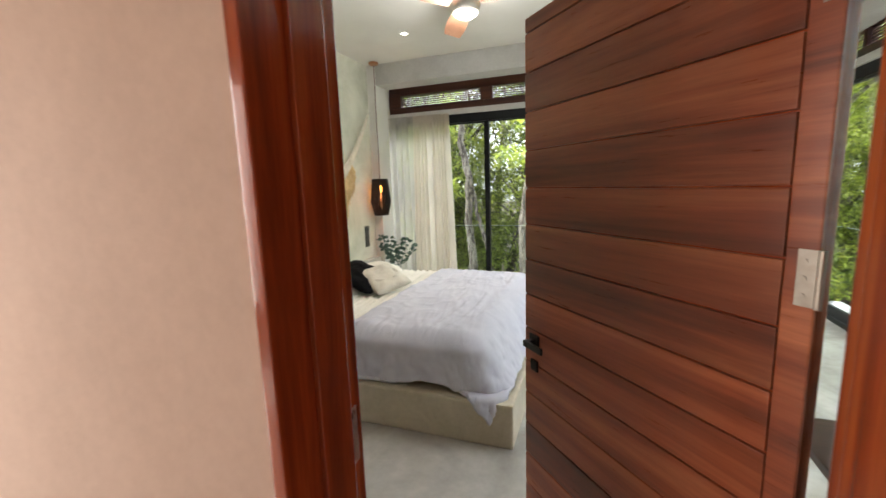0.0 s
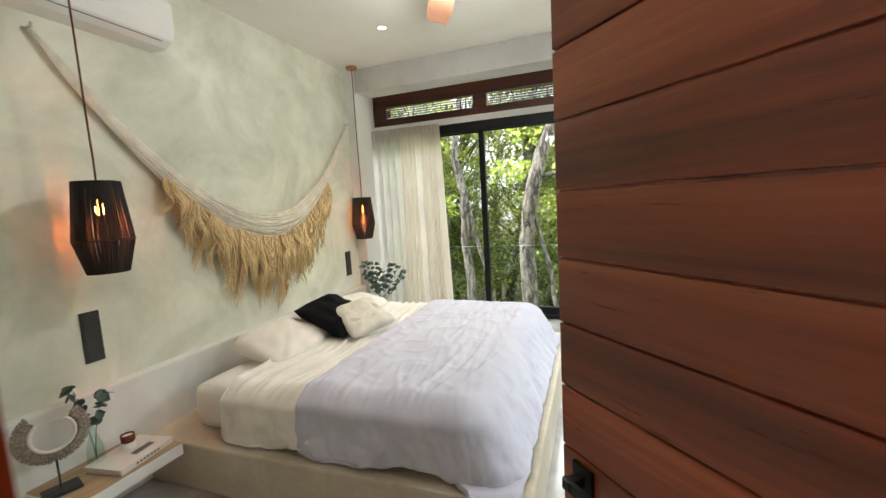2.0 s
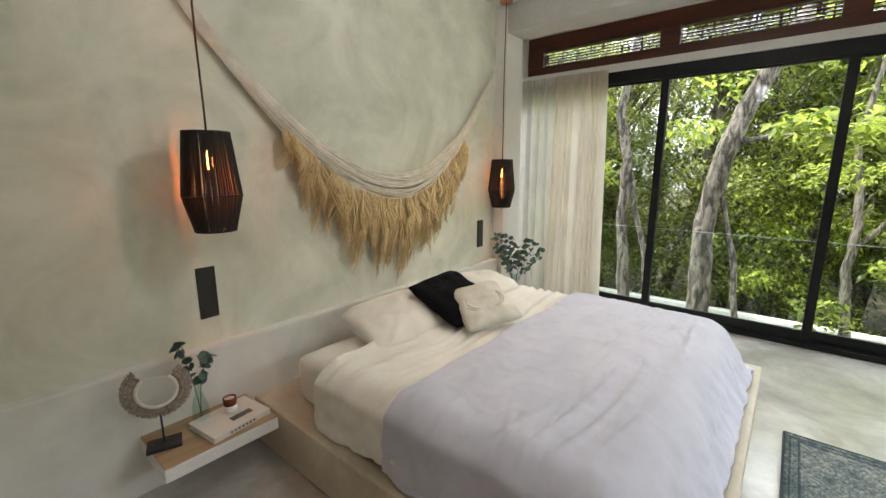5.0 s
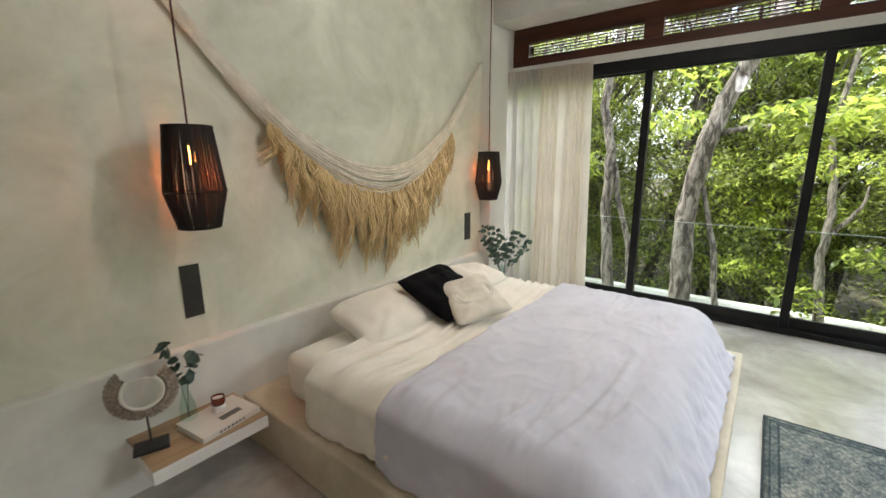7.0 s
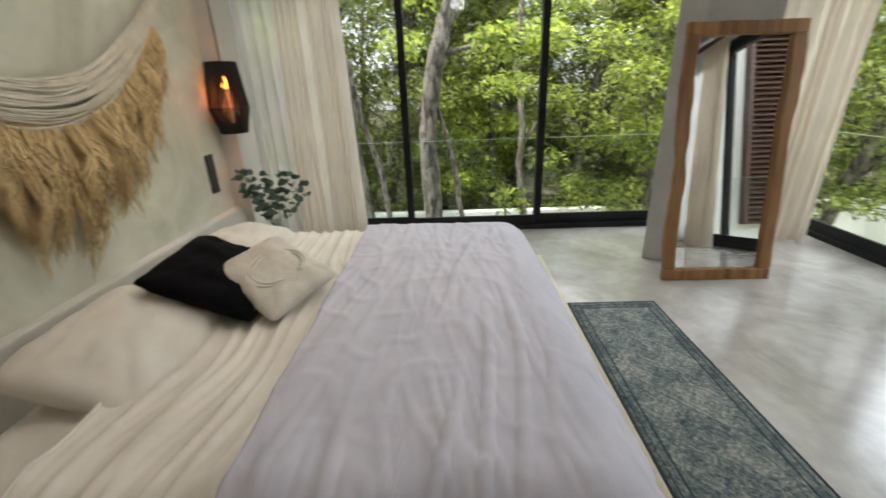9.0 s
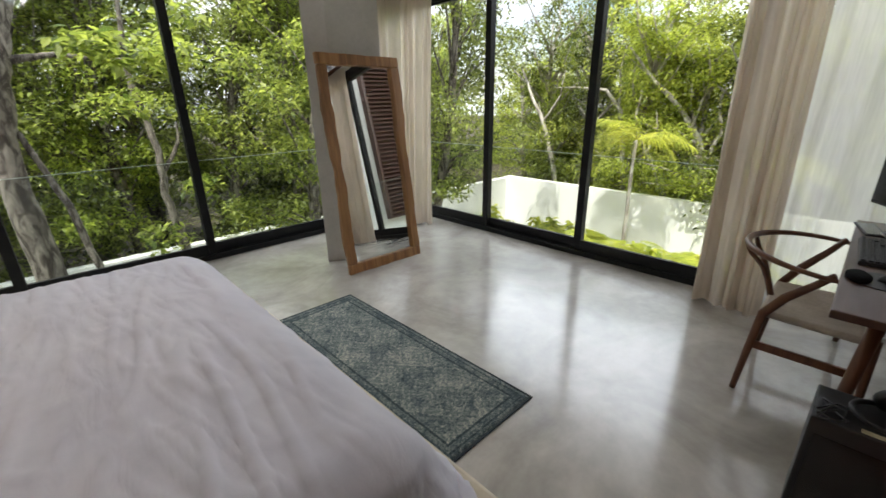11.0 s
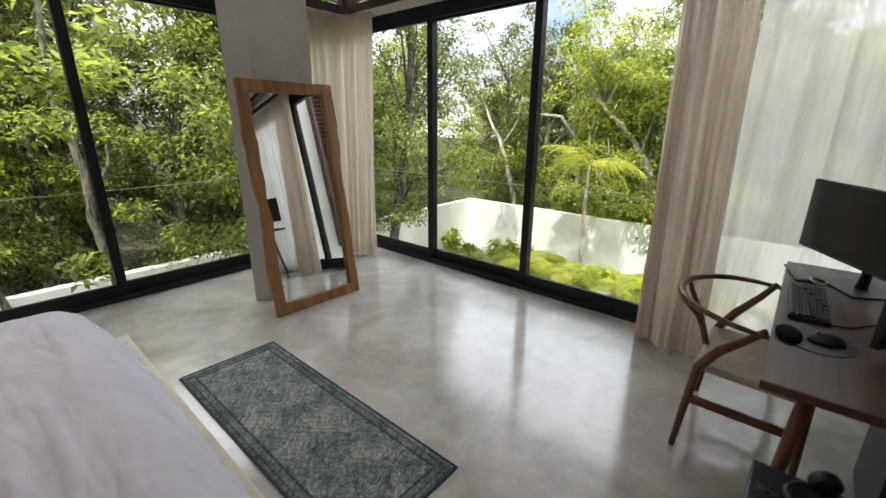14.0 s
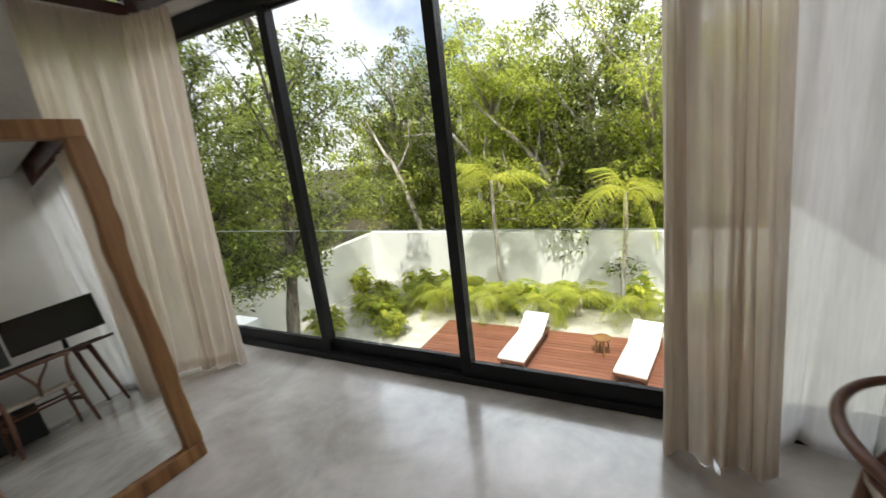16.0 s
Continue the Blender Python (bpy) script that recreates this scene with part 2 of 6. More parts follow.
def crumple(m, scale, strength, stretch=(1, 1, 1)):
    """Adds soft creases below a material's fine relief."""
    t = m.node_tree
    fine = next(n for n in t.nodes if n.type == "BUMP")
    warp = node(t, "ShaderNodeTexNoise", {"Scale": scale * 0.35, "Detail": 2.0, "Distortion": 0.4})
    patch = node(t, "ShaderNodeMapRange", {"From Min": 0.42, "From Max": 0.68})
    crease = node(t, "ShaderNodeTexNoise", {"Scale": scale, "Detail": 4.0, "Roughness": 0.55, "Distortion": 0.9})
    v = coords(t, stretch)
    t.links.new(v, warp.inputs["Vector"])
    t.links.new(v, crease.inputs["Vector"])
    many = node(t, "ShaderNodeMath", operation="MULTIPLY")
    t.links.new(warp.outputs["Fac"], patch.inputs["Value"])
    t.links.new(patch.outputs["Result"], many.inputs[0])
    t.links.new(crease.outputs["Fac"], many.inputs[1])
    bp = node(t, "ShaderNodeBump", {"Strength": strength, "Distance": 0.012})
    t.links.new(many.outputs[0], bp.inputs["Height"])
    t.links.new(bp.outputs["Normal"], fine.inputs["Normal"])


crumple(M_SHEET, 7.0, 0.5, (2.2, 0.7, 1))
M_CREAM = surface("cream_cotton", (0.74, 0.70, 0.62), (0.82, 0.78, 0.70), rough=0.9, scale=5, fine=300, grain=0.06, bump=0.1, sheen=0.2)
M_CURTAIN = cloth_sheer("curtain_linen", (0.86, 0.78, 0.68), opacity=0.94, through_light=0.5)
M_CURTAIN_BAY = cloth_sheer("curtain_linen_bay", (0.84, 0.79, 0.73), opacity=0.7, through_light=0.5)
M_SHEER = cloth_sheer("sheer_linen", (0.90, 0.89, 0.87), opacity=0.76, through_light=0.62)
# dark leaf tone lowered to carry the shade deep in the foliage
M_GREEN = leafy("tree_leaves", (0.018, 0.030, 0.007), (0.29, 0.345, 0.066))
# lighter copy of the leaves: sunshine put into their colour, mostly for the east trees
M_GREEN_SUN = leafy("sun_tinted_leaves", (0.13, 0.18, 0.026), (0.58, 0.62, 0.12), through_light=0.52)
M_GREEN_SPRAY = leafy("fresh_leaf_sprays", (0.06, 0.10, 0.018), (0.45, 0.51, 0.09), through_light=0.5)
M_BARK = surface("grey_bark", (0.045, 0.036, 0.028), (0.235, 0.21, 0.175), rough=0.9, scale=6.5, fine=30, grain=0.6, bump=0.9, bump_scale=16, stretch=(1.6, 1.6, 0.45), distort=1.4, wide=(0.42, 0.62))
M_BARK_PALE = surface("pale_bark", (0.20, 0.17, 0.14), (0.62, 0.58, 0.52), rough=0.9, scale=3, fine=24, grain=0.4, bump=0.6, bump_scale=14, stretch=(1.6, 1.6, 0.45), distort=1.0)
M_GROUND = surface("forest_floor", (0.035, 0.03, 0.016), (0.09, 0.075, 0.04), rough=0.95, scale=1.5, fine=12, grain=0.4, bump=0.4)
M_GARDEN_WALL = surface("garden_wall_render", (0.74, 0.73, 0.70), (0.84, 0.83, 0.80), rough=0.85, scale=0.9, fine=20, grain=0.15, bump=0.1)


# ---- mesh helpers ----
def box(bm, x0, x1, y0, y1, z0, z1, bevel=0.0, m=None):
    r = bmesh.ops.create_cube(bm, size=1.0)
    vs = r["verts"]
    for v in vs:
        v.co = Vector((x0 + (v.co.x + 0.5) * (x1 - x0), y0 + (v.co.y + 0.5) * (y1 - y0), z0 + (v.co.z + 0.5) * (z1 - z0)))
    if bevel:
        es = list({e for v in vs for e in v.link_edges})
        r = bmesh.ops.bevel(bm, geom=es, offset=bevel, segments=2, affect="EDGES", profile=0.6)
        vs = list({v for f in r["faces"] for v in f.verts} | {v for v in vs if v.is_valid})
    if m is not None:
        bmesh.ops.transform(bm, matrix=m, verts=[v for v in vs if v.is_valid])
    return vs


def tube(bm, points, radii, sides=10, caps=True):
    """A round bar through the points."""
    pts = [Vector(p) for p in points]
    if not hasattr(radii, "__len__"):
        radii = [radii] * len(pts)
    rings, side = [], None
    for i, p in enumerate(pts):
        d = (pts[min(i + 1, len(pts) - 1)] - pts[max(i - 1, 0)]).normalized()
        if side is None:
            side = d.orthogonal().normalized()
        side = (side - d * side.dot(d)).normalized()
        up = d.cross(side)
        rings.append([bm.verts.new(p + (side * math.cos(a) + up * math.sin(a)) * radii[i]) for a in (2 * math.pi * k / sides for k in range(sides))])
    for a, b in zip(rings, rings[1:]):
        for k in range(sides):
            bm.faces.new((a[k], a[(k + 1) % sides], b[(k + 1) % sides], b[k]))
    if caps:
        bm.faces.new(rings[0][::-1])
        bm.faces.new(rings[-1])


def lathe(bm, profile, sides=24, centre=(0, 0, 0)):
    """A turned shape from (radius, height) pairs."""
    c = Vector(centre)
    rings = [[bm.verts.new(c + Vector((r * math.cos(a), r * math.sin(a), z))) for a in (2 * math.pi * k / sides for k in range(sides))] for r, z in profile]
    for a, b in zip(rings, rings[1:]):
        for k in range(sides):
            bm.faces.new((a[k], a[(k + 1) % sides], b[(k + 1) % sides], b[k]))
    if profile[0][0] > 1e-4:
        bm.faces.new(rings[0][::-1])
    if profile[-1][0] > 1e-4:
        bm.faces.new(rings[-1])


def sheet(bm, nu, nv, f, closed_u=False):
    """A grid of (nu + 1) x (nv + 1) points f(u, v), u and v from 0 to 1."""
    g = [[bm.verts.new(f(i / nu, j / nv)) for j in range(nv + 1)] for i in range(nu + (0 if closed_u else 1))]
    n = len(g)
    for i in range(nu):
        for j in range(nv):
            bm.faces.new((g[i][j], g[(i + 1) % n][j], g[(i + 1) % n][j + 1], g[i][j + 1]))
    return g


def mesh_of(name, bm, material, smooth=False):
    bmesh.ops.recalc_face_normals(bm, faces=bm.faces)
    me = bpy.data.meshes.new(name)
    bm.to_mesh(me)
    bm.free()
    for mm in material if isinstance(material, (list, tuple)) else [material]:
        me.materials.append(mm)
    if smooth:
        for p in me.polygons:
            p.use_smooth = True
    return me


def solo(name, bm, material, label="", category="", group="", kind="", smooth=False, at=None):
    ob = new(name, mesh_of(name, bm, material, smooth))
    if at is not None:
        ob.matrix_world = at
    return tagged(ob, label, category, group, kind)


def thing(name, at, label="", category="", group="", kind=""):
    ob = new(name)
    ob.empty_display_size = 0.1
    ob.matrix_world = at
    return tagged(ob, label, category, group, kind)


def part(name, bm, material, parent, label="", smooth=False, at=None):
    ob = new(name, mesh_of(name, bm, material, smooth))
    ob.parent = parent
    if at is not None:
        ob.matrix_basis = at
    if label:
        ob["label"] = label
    return ob


def block(name, dims, material, label="", category="", kind="structure", bevel=0.0):
    bm = bmesh.new()
    box(bm, *dims, bevel=bevel)
    return solo(name, bm, material, label, category, "", kind)


def soften(ob, width=0.004, segments=2):
    md = ob.modifiers.new("bevel", "BEVEL")
    md.width, md.segments, md.limit_method, md.angle_limit = width, segments, "ANGLE", radians(40)
    return ob


# ---- plan ----
X_EAST, Y_NORTH, Y_SOUTH, CEIL = 5.20, 7.91, 2.66, 3.08
WALL_T = 0.24
DOOR_L, DOOR_R, DOOR_H = 2.245, 3.145, 2.12
BED_TOP, PLAT_TOP = 0.57, 0.28

# ---- structure ----
block("floor", (-0.6, X_EAST + 0.12, Y_SOUTH - WALL_T, Y_NORTH + 0.12, -0.25, 0.0), M_FLOOR, "polished warm grey cement floor", "floor")
block("ceiling", (-0.6, X_EAST + 0.12, Y_SOUTH - WALL_T, Y_NORTH + 0.12, CEIL, CEIL + 0.25), M_CEIL, "smooth off-white plaster ceiling", "ceiling")
block("wall_west", (-0.25, 0.0, Y_SOUTH, 6.72, 0, CEIL), M_WALL, "mottled sage-beige cement plaster wall", "wall")
block("wall_northwest_pier", (-0.25, 0.12, 6.72, 7.02, 0, CEIL), M_WHITE, "pale plaster pier beside the window bay", "wall", bevel=0.006)
block("wall_bay_west", (-0.6, -0.28, 7.02, Y_NORTH + 0.12, 0, CEIL), M_WHITE, "pale plaster end wall of the window bay", "wall")
block("beam_north", (0.12, 4.62, 6.72, 7.02, 2.83, CEIL), M_SHADED_PLASTER, "pale plaster ceiling beam before the window bay", "beam", bevel=0.006)
block("beam_east", (4.62, 5.0, Y_SOUTH, 7.02, 2.83, CEIL), M_SHADED_PLASTER, "pale plaster ceiling beam beside the window", "beam", bevel=0.006)
def column():
    """A free-standing plaster column, its corner cut towards the room."""
    bm = bmesh.new()
    plan = ((3.345, 6.985), (3.505, 6.885), (4.03, 6.885), (4.05, 7.24), (3.62, 7.24))
    low = [bm.verts.new((x, y, 0.0)) for x, y in plan]
    high = [bm.verts.new((x, y, 2.83)) for x, y in plan]
    bm.faces.new(low[::-1])
    bm.faces.new(high)
    for k in range(len(plan)):
        n = (k + 1) % len(plan)
        bm.faces.new((low[k], low[n], high[n], high[k]))
    ob = solo("column", bm, M_SHADED_PLASTER, "pale plaster column standing behind the leaning mirror", "column", kind="structure")
    soften(ob, 0.008)


column()
block("wall_south_west", (-0.25, DOOR_L - 0.03, Y_SOUTH - WALL_T + 0.012, Y_SOUTH, 0, CEIL), M_WHITE, "pale plaster wall beside the door", "wall")
block("wall_south_east", (DOOR_R + 0.03, X_EAST + 0.12, Y_SOUTH - WALL_T + 0.012, Y_SOUTH, 0, CEIL), M_WHITE, "pale plaster wall behind the desk", "wall")
block("wall_south_lintel", (DOOR_L - 0.03, DOOR_R + 0.03, Y_SOUTH - WALL_T + 0.012, Y_SOUTH, DOOR_H + 0.03, CEIL), M_WHITE, "pale plaster wall above the door", "wall")
# the hall's side of the same wall
block("wall_hall_west", (-0.6, DOOR_L - 0.03, Y_SOUTH - WALL_T, Y_SOUTH - WALL_T + 0.012, 0, CEIL), M_HALL, "warm peach plaster hall wall", "wall")
block("wall_hall_east", (DOOR_R + 0.03, 4.3, Y_SOUTH - WALL_T, Y_SOUTH - WALL_T + 0.012, 0, CEIL), M_HALL, "warm peach plaster hall wall", "wall")
block("wall_hall_lintel", (DOOR_L - 0.03, DOOR_R + 0.03, Y_SOUTH - WALL_T, Y_SOUTH - WALL_T + 0.012, DOOR_H + 0.03, CEIL), M_HALL, "warm peach plaster above the door", "wall")
HALL_Y = Y_SOUTH - WALL_T
block("floor_hall", (-0.6, 4.3, -0.5, HALL_Y, -0.25, 0.0), M_FLOOR, "polished cement hall floor", "floor")
block("ceiling_hall", (-0.6, 4.3, -0.5, HALL_Y, CEIL, CEIL + 0.2), M_CEIL, "plain hall ceiling", "ceiling")
# unseen, assumed: closed so that nothing bright mirrors in the north panes
block("wall_hall_back", (-0.6, 4.3, -0.7, -0.5, 0, CEIL), M_HALL, "peach plaster hall back wall", "wall")
block("wall_hall_end_east", (4.3, 4.5, -0.7, HALL_Y, 0, CEIL), M_HALL, "peach plaster hall end wall", "wall")
# an added, unseen opening in the hall's west end, made for the hall's fill lamp
block("wall_hall_end_south", (-0.8, -0.6, -0.7, 0.0, 0, CEIL), M_HALL, "peach plaster beside the added hall opening", "wall")
block("wall_hall_end_north", (-0.8, -0.6, 2.3, HALL_Y + 0.24, 0, CEIL), M_HALL, "peach plaster beside the added hall opening", "wall")
block("wall_hall_end_lintel", (-0.8, -0.6, 0.0, 2.3, 2.5, CEIL), M_HALL, "peach plaster above the added hall opening", "wall")
# plinth along the bed wall
block("headboard_ledge", (0.0, 0.07, Y_SOUTH, 6.72, 0, 0.655), M_LEDGE, "low projecting plaster ledge along the bed wall", "ledge", bevel=0.012)


def facade(axis, a0, a1, plane, mullions, name, label):
    """A black sliding window wall: frame, mullions, panes. Along x (axis 'x') at y = plane, or along y at x = plane."""
    ob = thing(name, pose(0, 0, 0), label, "window", "", "structure")

    def bar(part_name, u0, u1, d0, d1, z0, z1, mat=M_BLACK, bevel=0.004):
        bm = bmesh.new()
        if axis == "x":
            box(bm, u0, u1, plane + d0, plane + d1, z0, z1, bevel=bevel)
        else:
            box(bm, plane + d0, plane + d1, u0, u1, z0, z1, bevel=bevel)
        return part(part_name, bm, mat, ob)

    bar("sill_track", a0, a1, -0.07, 0.07, 0.0, 0.05)
    bar("track_rail", a0, a1, -0.045, -0.038, 0.05, 0.062, bevel=0.0)
    bar("head_frame", a0, a1, -0.06, 0.07, 2.46, 2.58)
    edges = [a0, *mullions, a1]
    for i, (u0, u1) in enumerate(zip(edges, edges[1:])):
        d = -0.028 if i % 2 else 0.012
        w = 0.035
        bar("bottom_rail", u0 + w, u1 - w, d - 0.018, d + 0.018, 0.05, 0.15)
        bar("top_rail", u0 + w, u1 - w, d - 0.018, d + 0.018, 2.44, 2.46)
        bar("stile", u0 - w, u0 + w, d - 0.02, d + 0.02, 0.05, 2.46)
        bar("stile", u1 - w, u1 + w, d - 0.02, d + 0.02, 0.05, 2.46)
        p = bar("pane", u0 + w, u1 - w, d - 0.003, d + 0.003, 0.15, 2.44, M_GLASS, 0.0)
        p.visible_shadow = False
    return ob


facade("x", -0.28, X_EAST, Y_NORTH, (1.25, 2.60, 3.95), "window_north", "black aluminium sliding window facing the trees")
facade("y", Y_SOUTH, Y_NORTH - 0.07, X_EAST, (4.215, 5.39, 6.565), "window_east", "black aluminium sliding window above the garden")


def vent_wall(axis, a0, a1, plane, posts, name, wide=0.088, first=0.2):
    """The slatted hardwood vents above a window wall, on a thin white ledge."""
    ob = thing(name, pose(0, 0, 0), "dark red hardwood slatted vents above the window", "vent", "", "structure")
    rng = random.Random(len(posts) + 3)

    def bar(part_name, u0, u1, d0, d1, z0, z1, mat=M_VENT, tilt=0.0):
        bm = bmesh.new()
        n = Matrix.Translation((0, 0, (z0 + z1) / 2)) @ Matrix.Rotation(radians(tilt), 4, "X")
        box(bm, u0, u1, d0, d1, -(z1 - z0) / 2, (z1 - z0) / 2, bevel=0.002, m=n)
        base = pose(0, plane, 0) if axis == "x" else pose(plane, 0, 0, 0, 0, -90)
        if axis == "y":
            bmesh.ops.transform(bm, matrix=Matrix.Diagonal((-1, 1, 1, 1)), verts=bm.verts)
        return part(part_name, bm, mat, ob, at=base)

    bar("ledge", a0, a1, -0.09, 0.08, 2.58, 2.655, M_WHITE)
    bar("bottom_rail", a0, a1, -0.05, 0.03, 2.655, 2.748)
    bar("top_rail", a0, a1, -0.05, 0.03, 2.925, CEIL)
    spans = [(a0, a0 + first), *((p - wide, p + wide) for p in posts), (a1 - 0.1, a1)]
    for u0, u1 in spans:
        bar("post", u0, u1, -0.056, 0.034, 2.748, 2.925)
    for (_, u0), (u1, _) in zip(spans, spans[1:]):
        for k in range(6):
            z = 2.764 + k * 0.029
            bar("slat", u0, u1, -0.02, 0.02, z - 0.006, z + 0.006, tilt=14 + rng.uniform(-8, 8))
        # crooked cane rods behind the slats
        for k in range(int((u1 - u0) / 0.075)):
            x = u0 + (k + rng.random()) * 0.075
            if x < u1 - 0.02:
                z = 2.75 + rng.random() * 0.1
                bar("cane", x, x + rng.uniform(0.008, 0.03), 0.021, 0.028, z, min(2.925, z + rng.uniform(0.04, 0.12)))
    return ob


vent_wall("x", -0.28, 4.05, Y_NORTH, (1.257, 2.565), "vents_north")
vent_wall("x", 4.05, X_EAST, Y_NORTH, (), "vents_north_corner", first=0.1)
vent_wall("y", Y_SOUTH, Y_NORTH - 0.09, X_EAST, (4.3, 5.45, 6.45, 6.9, 7.26), "vents_east", wide=0.03, first=0.1)


# ---- door ----
def door():
    jamb = thing("door_frame", pose(0, 0, 0), "varnished dark red hardwood door frame", "door frame", "", "structure")
    for name, dims in (("jamb_post", (DOOR_L - 0.03, DOOR_L, Y_SOUTH - WALL_T - 0.012, Y_SOUTH + 0.012, 0, DOOR_H + 0.03)),
                       ("jamb_post", (DOOR_R, DOOR_R + 0.03, Y_SOUTH - WALL_T - 0.012, Y_SOUTH + 0.012, 0, DOOR_H + 0.03)),
                       ("jamb_head", (DOOR_L, DOOR_R, Y_SOUTH - WALL_T - 0.012, Y_SOUTH + 0.012, DOOR_H, DOOR_H + 0.03)),
                       ("door_stop", (DOOR_L, DOOR_L + 0.014, Y_SOUTH - 0.15, Y_SOUTH - 0.045, 0, DOOR_H)),
                       ("door_stop", (DOOR_R - 0.014, DOOR_R, Y_SOUTH - 0.15, Y_SOUTH - 0.045, 0, DOOR_H)),
                       ("stop_head", (DOOR_L + 0.014, DOOR_R - 0.014, Y_SOUTH - 0.15, Y_SOUTH - 0.045, DOOR_H - 0.014, DOOR_H))):
        bm = bmesh.new()
        box(bm, *dims, bevel=0.004)
        part(name, bm, M_JAMB, jamb)
    bm = bmesh.new()
    box(bm, DOOR_L, DOOR_L + 0.003, Y_SOUTH - 0.04, Y_SOUTH - 0.012, 0.93, 1.07, bevel=0.001)
    part("strike_plate", bm, M_STEEL, jamb, "brushed steel strike plate")
    # the leaf, from its hinge; local x runs along it to the free edge
    hinge, free = Vector((3.135, 2.73, 0)), Vector((2.55, 3.366, 0))
    w = (free - hinge).length
    a = math.degrees(math.atan2(free.y - hinge.y, free.x - hinge.x))
    leaf = thing("door_1", pose(hinge.x, hinge.y, 0.012, 0, 0, a), "open dark red hardwood plank door with horizontal boards", "door", "", "structure")
    bm = bmesh.new()
    box(bm, 0, w, -0.013, 0.013, 0, DOOR_H - 0.02)
    part("core", bm, M_JAMB, leaf)
    bm = bmesh.new()
    box(bm, 0, 0.05, -0.021, 0.021, 0, DOOR_H - 0.02, bevel=0.003)
    part("hinge_stile", bm, M_DOOR, leaf)
    pitch, base, n = 0.1265, 0.006, 0
    z = 1.304 - 0.012 - 10 * pitch
    while z < DOOR_H - 0.03:
        z0, z1 = max(z, 0.003) + 0.0022, min(z + pitch, DOOR_H - 0.02) - 0.0022
        if z1 - z0 > 0.02:
            bm = bmesh.new()
            box(bm, 0.052, w, -0.022, 0.022, z0, z1, bevel=0.003)
            part("plank", bm, M_DOOR, leaf)
        z += pitch
    # lever handles on both faces
    for s in (1, -1):
        zc, xc = 1.0, w - 0.062
        bm = bmesh.new()
        box(bm, xc - 0.026, xc + 0.026, s * 0.022, s * 0.030, zc - 0.026, zc + 0.026, bevel=0.002)
        rose = part("handle_rose", bm, M_BLACK, leaf, "square black metal rose")
        bm = bmesh.new()
        box(bm, xc - 0.01, xc + 0.01, s * 0.030, s * 0.068, zc - 0.01, zc + 0.01, bevel=0.002)
        box(bm, xc - 0.092, xc + 0.012, s * 0.056, s * 0.066, zc - 0.011, zc + 0.011, bevel=0.002)
        part("lever", bm, M_BLACK, rose)
        bm = bmesh.new()
        box(bm, xc - 0.02, xc + 0.02, s * 0.022, s * 0.029, zc - 0.11, zc - 0.07, bevel=0.002)
        part("key_rose", bm, M_BLACK, leaf)
    bm = bmesh.new()
    box(bm, w - 0.0005, w + 0.002, -0.011, 0.011, 0.92, 1.1)
    part("lock_plate", bm, M_STEEL, leaf, "steel lock plate")
    for zc in (0.28, 1.39, 1.88):
        bm = bmesh.new()
        box(bm, -0.004, 0.030, 0.0212, 0.0228, zc - 0.05, zc + 0.05, bevel=0.0006)
        tube(bm, [(-0.006, 0.024, zc - 0.05), (-0.006, 0.024, zc + 0.05)], 0.006, 10)
        for k in (-0.03, 0, 0.03):
            tube(bm, [(0.018, 0.0232, zc + k), (0.018, 0.0245, zc + k)], 0.004, 8)
        part("hinge", bm, M_HINGE, leaf, "satin steel butt hinge")


M_HINGE = surface("dull_nickel", (0.30, 0.27, 0.23), (0.42, 0.38, 0.33), rough=0.4, scale=20, fine=200, grain=0.1, bump=0.02, metal=1.0)
M_STEEL = surface("satin_steel", (0.55, 0.53, 0.5), (0.66, 0.64, 0.6), rough=0.3, scale=20, fine=200, grain=0.1, bump=0.02, metal=1.0)
door()

# ---- bed ----
MX0, MX1, MY0, MY1 = 0.30, 2.07, 4.25, 6.25
block("bed_platform", (0.07, 2.34, 4.10, 6.46, 0.0, PLAT_TOP), M_PLATFORM, "low built-in beige cement bed platform", "bed base", kind="", bevel=0.015)


def wrinkle(x, y, s, seed=0.0):
    return noise.noise(Vector((x * s, y * s, seed)))


def mattress():
    bm = bmesh.new()
    box(bm, MX0, MX1, MY0, MY1, PLAT_TOP, BED_TOP - 0.02, bevel=0.06)
    bmesh.ops.subdivide_edges(bm, edges=[e for e in bm.edges if e.calc_length() > 0.3], cuts=24, use_grid_fill=True)
    for v in bm.verts:
        if v.co.z > PLAT_TOP + 0.03:
            v.co += Vector((wrinkle(v.co.y, v.co.z, 5, 1) * 0.006, wrinkle(v.co.x, v.co.z, 6, 2) * 0.008, wrinkle(v.co.x, v.co.y, 6, 3) * 0.006))
    solo("mattress", bm, M_CREAM, "thick mattress in a white fitted sheet on the platform", "mattress", smooth=True)


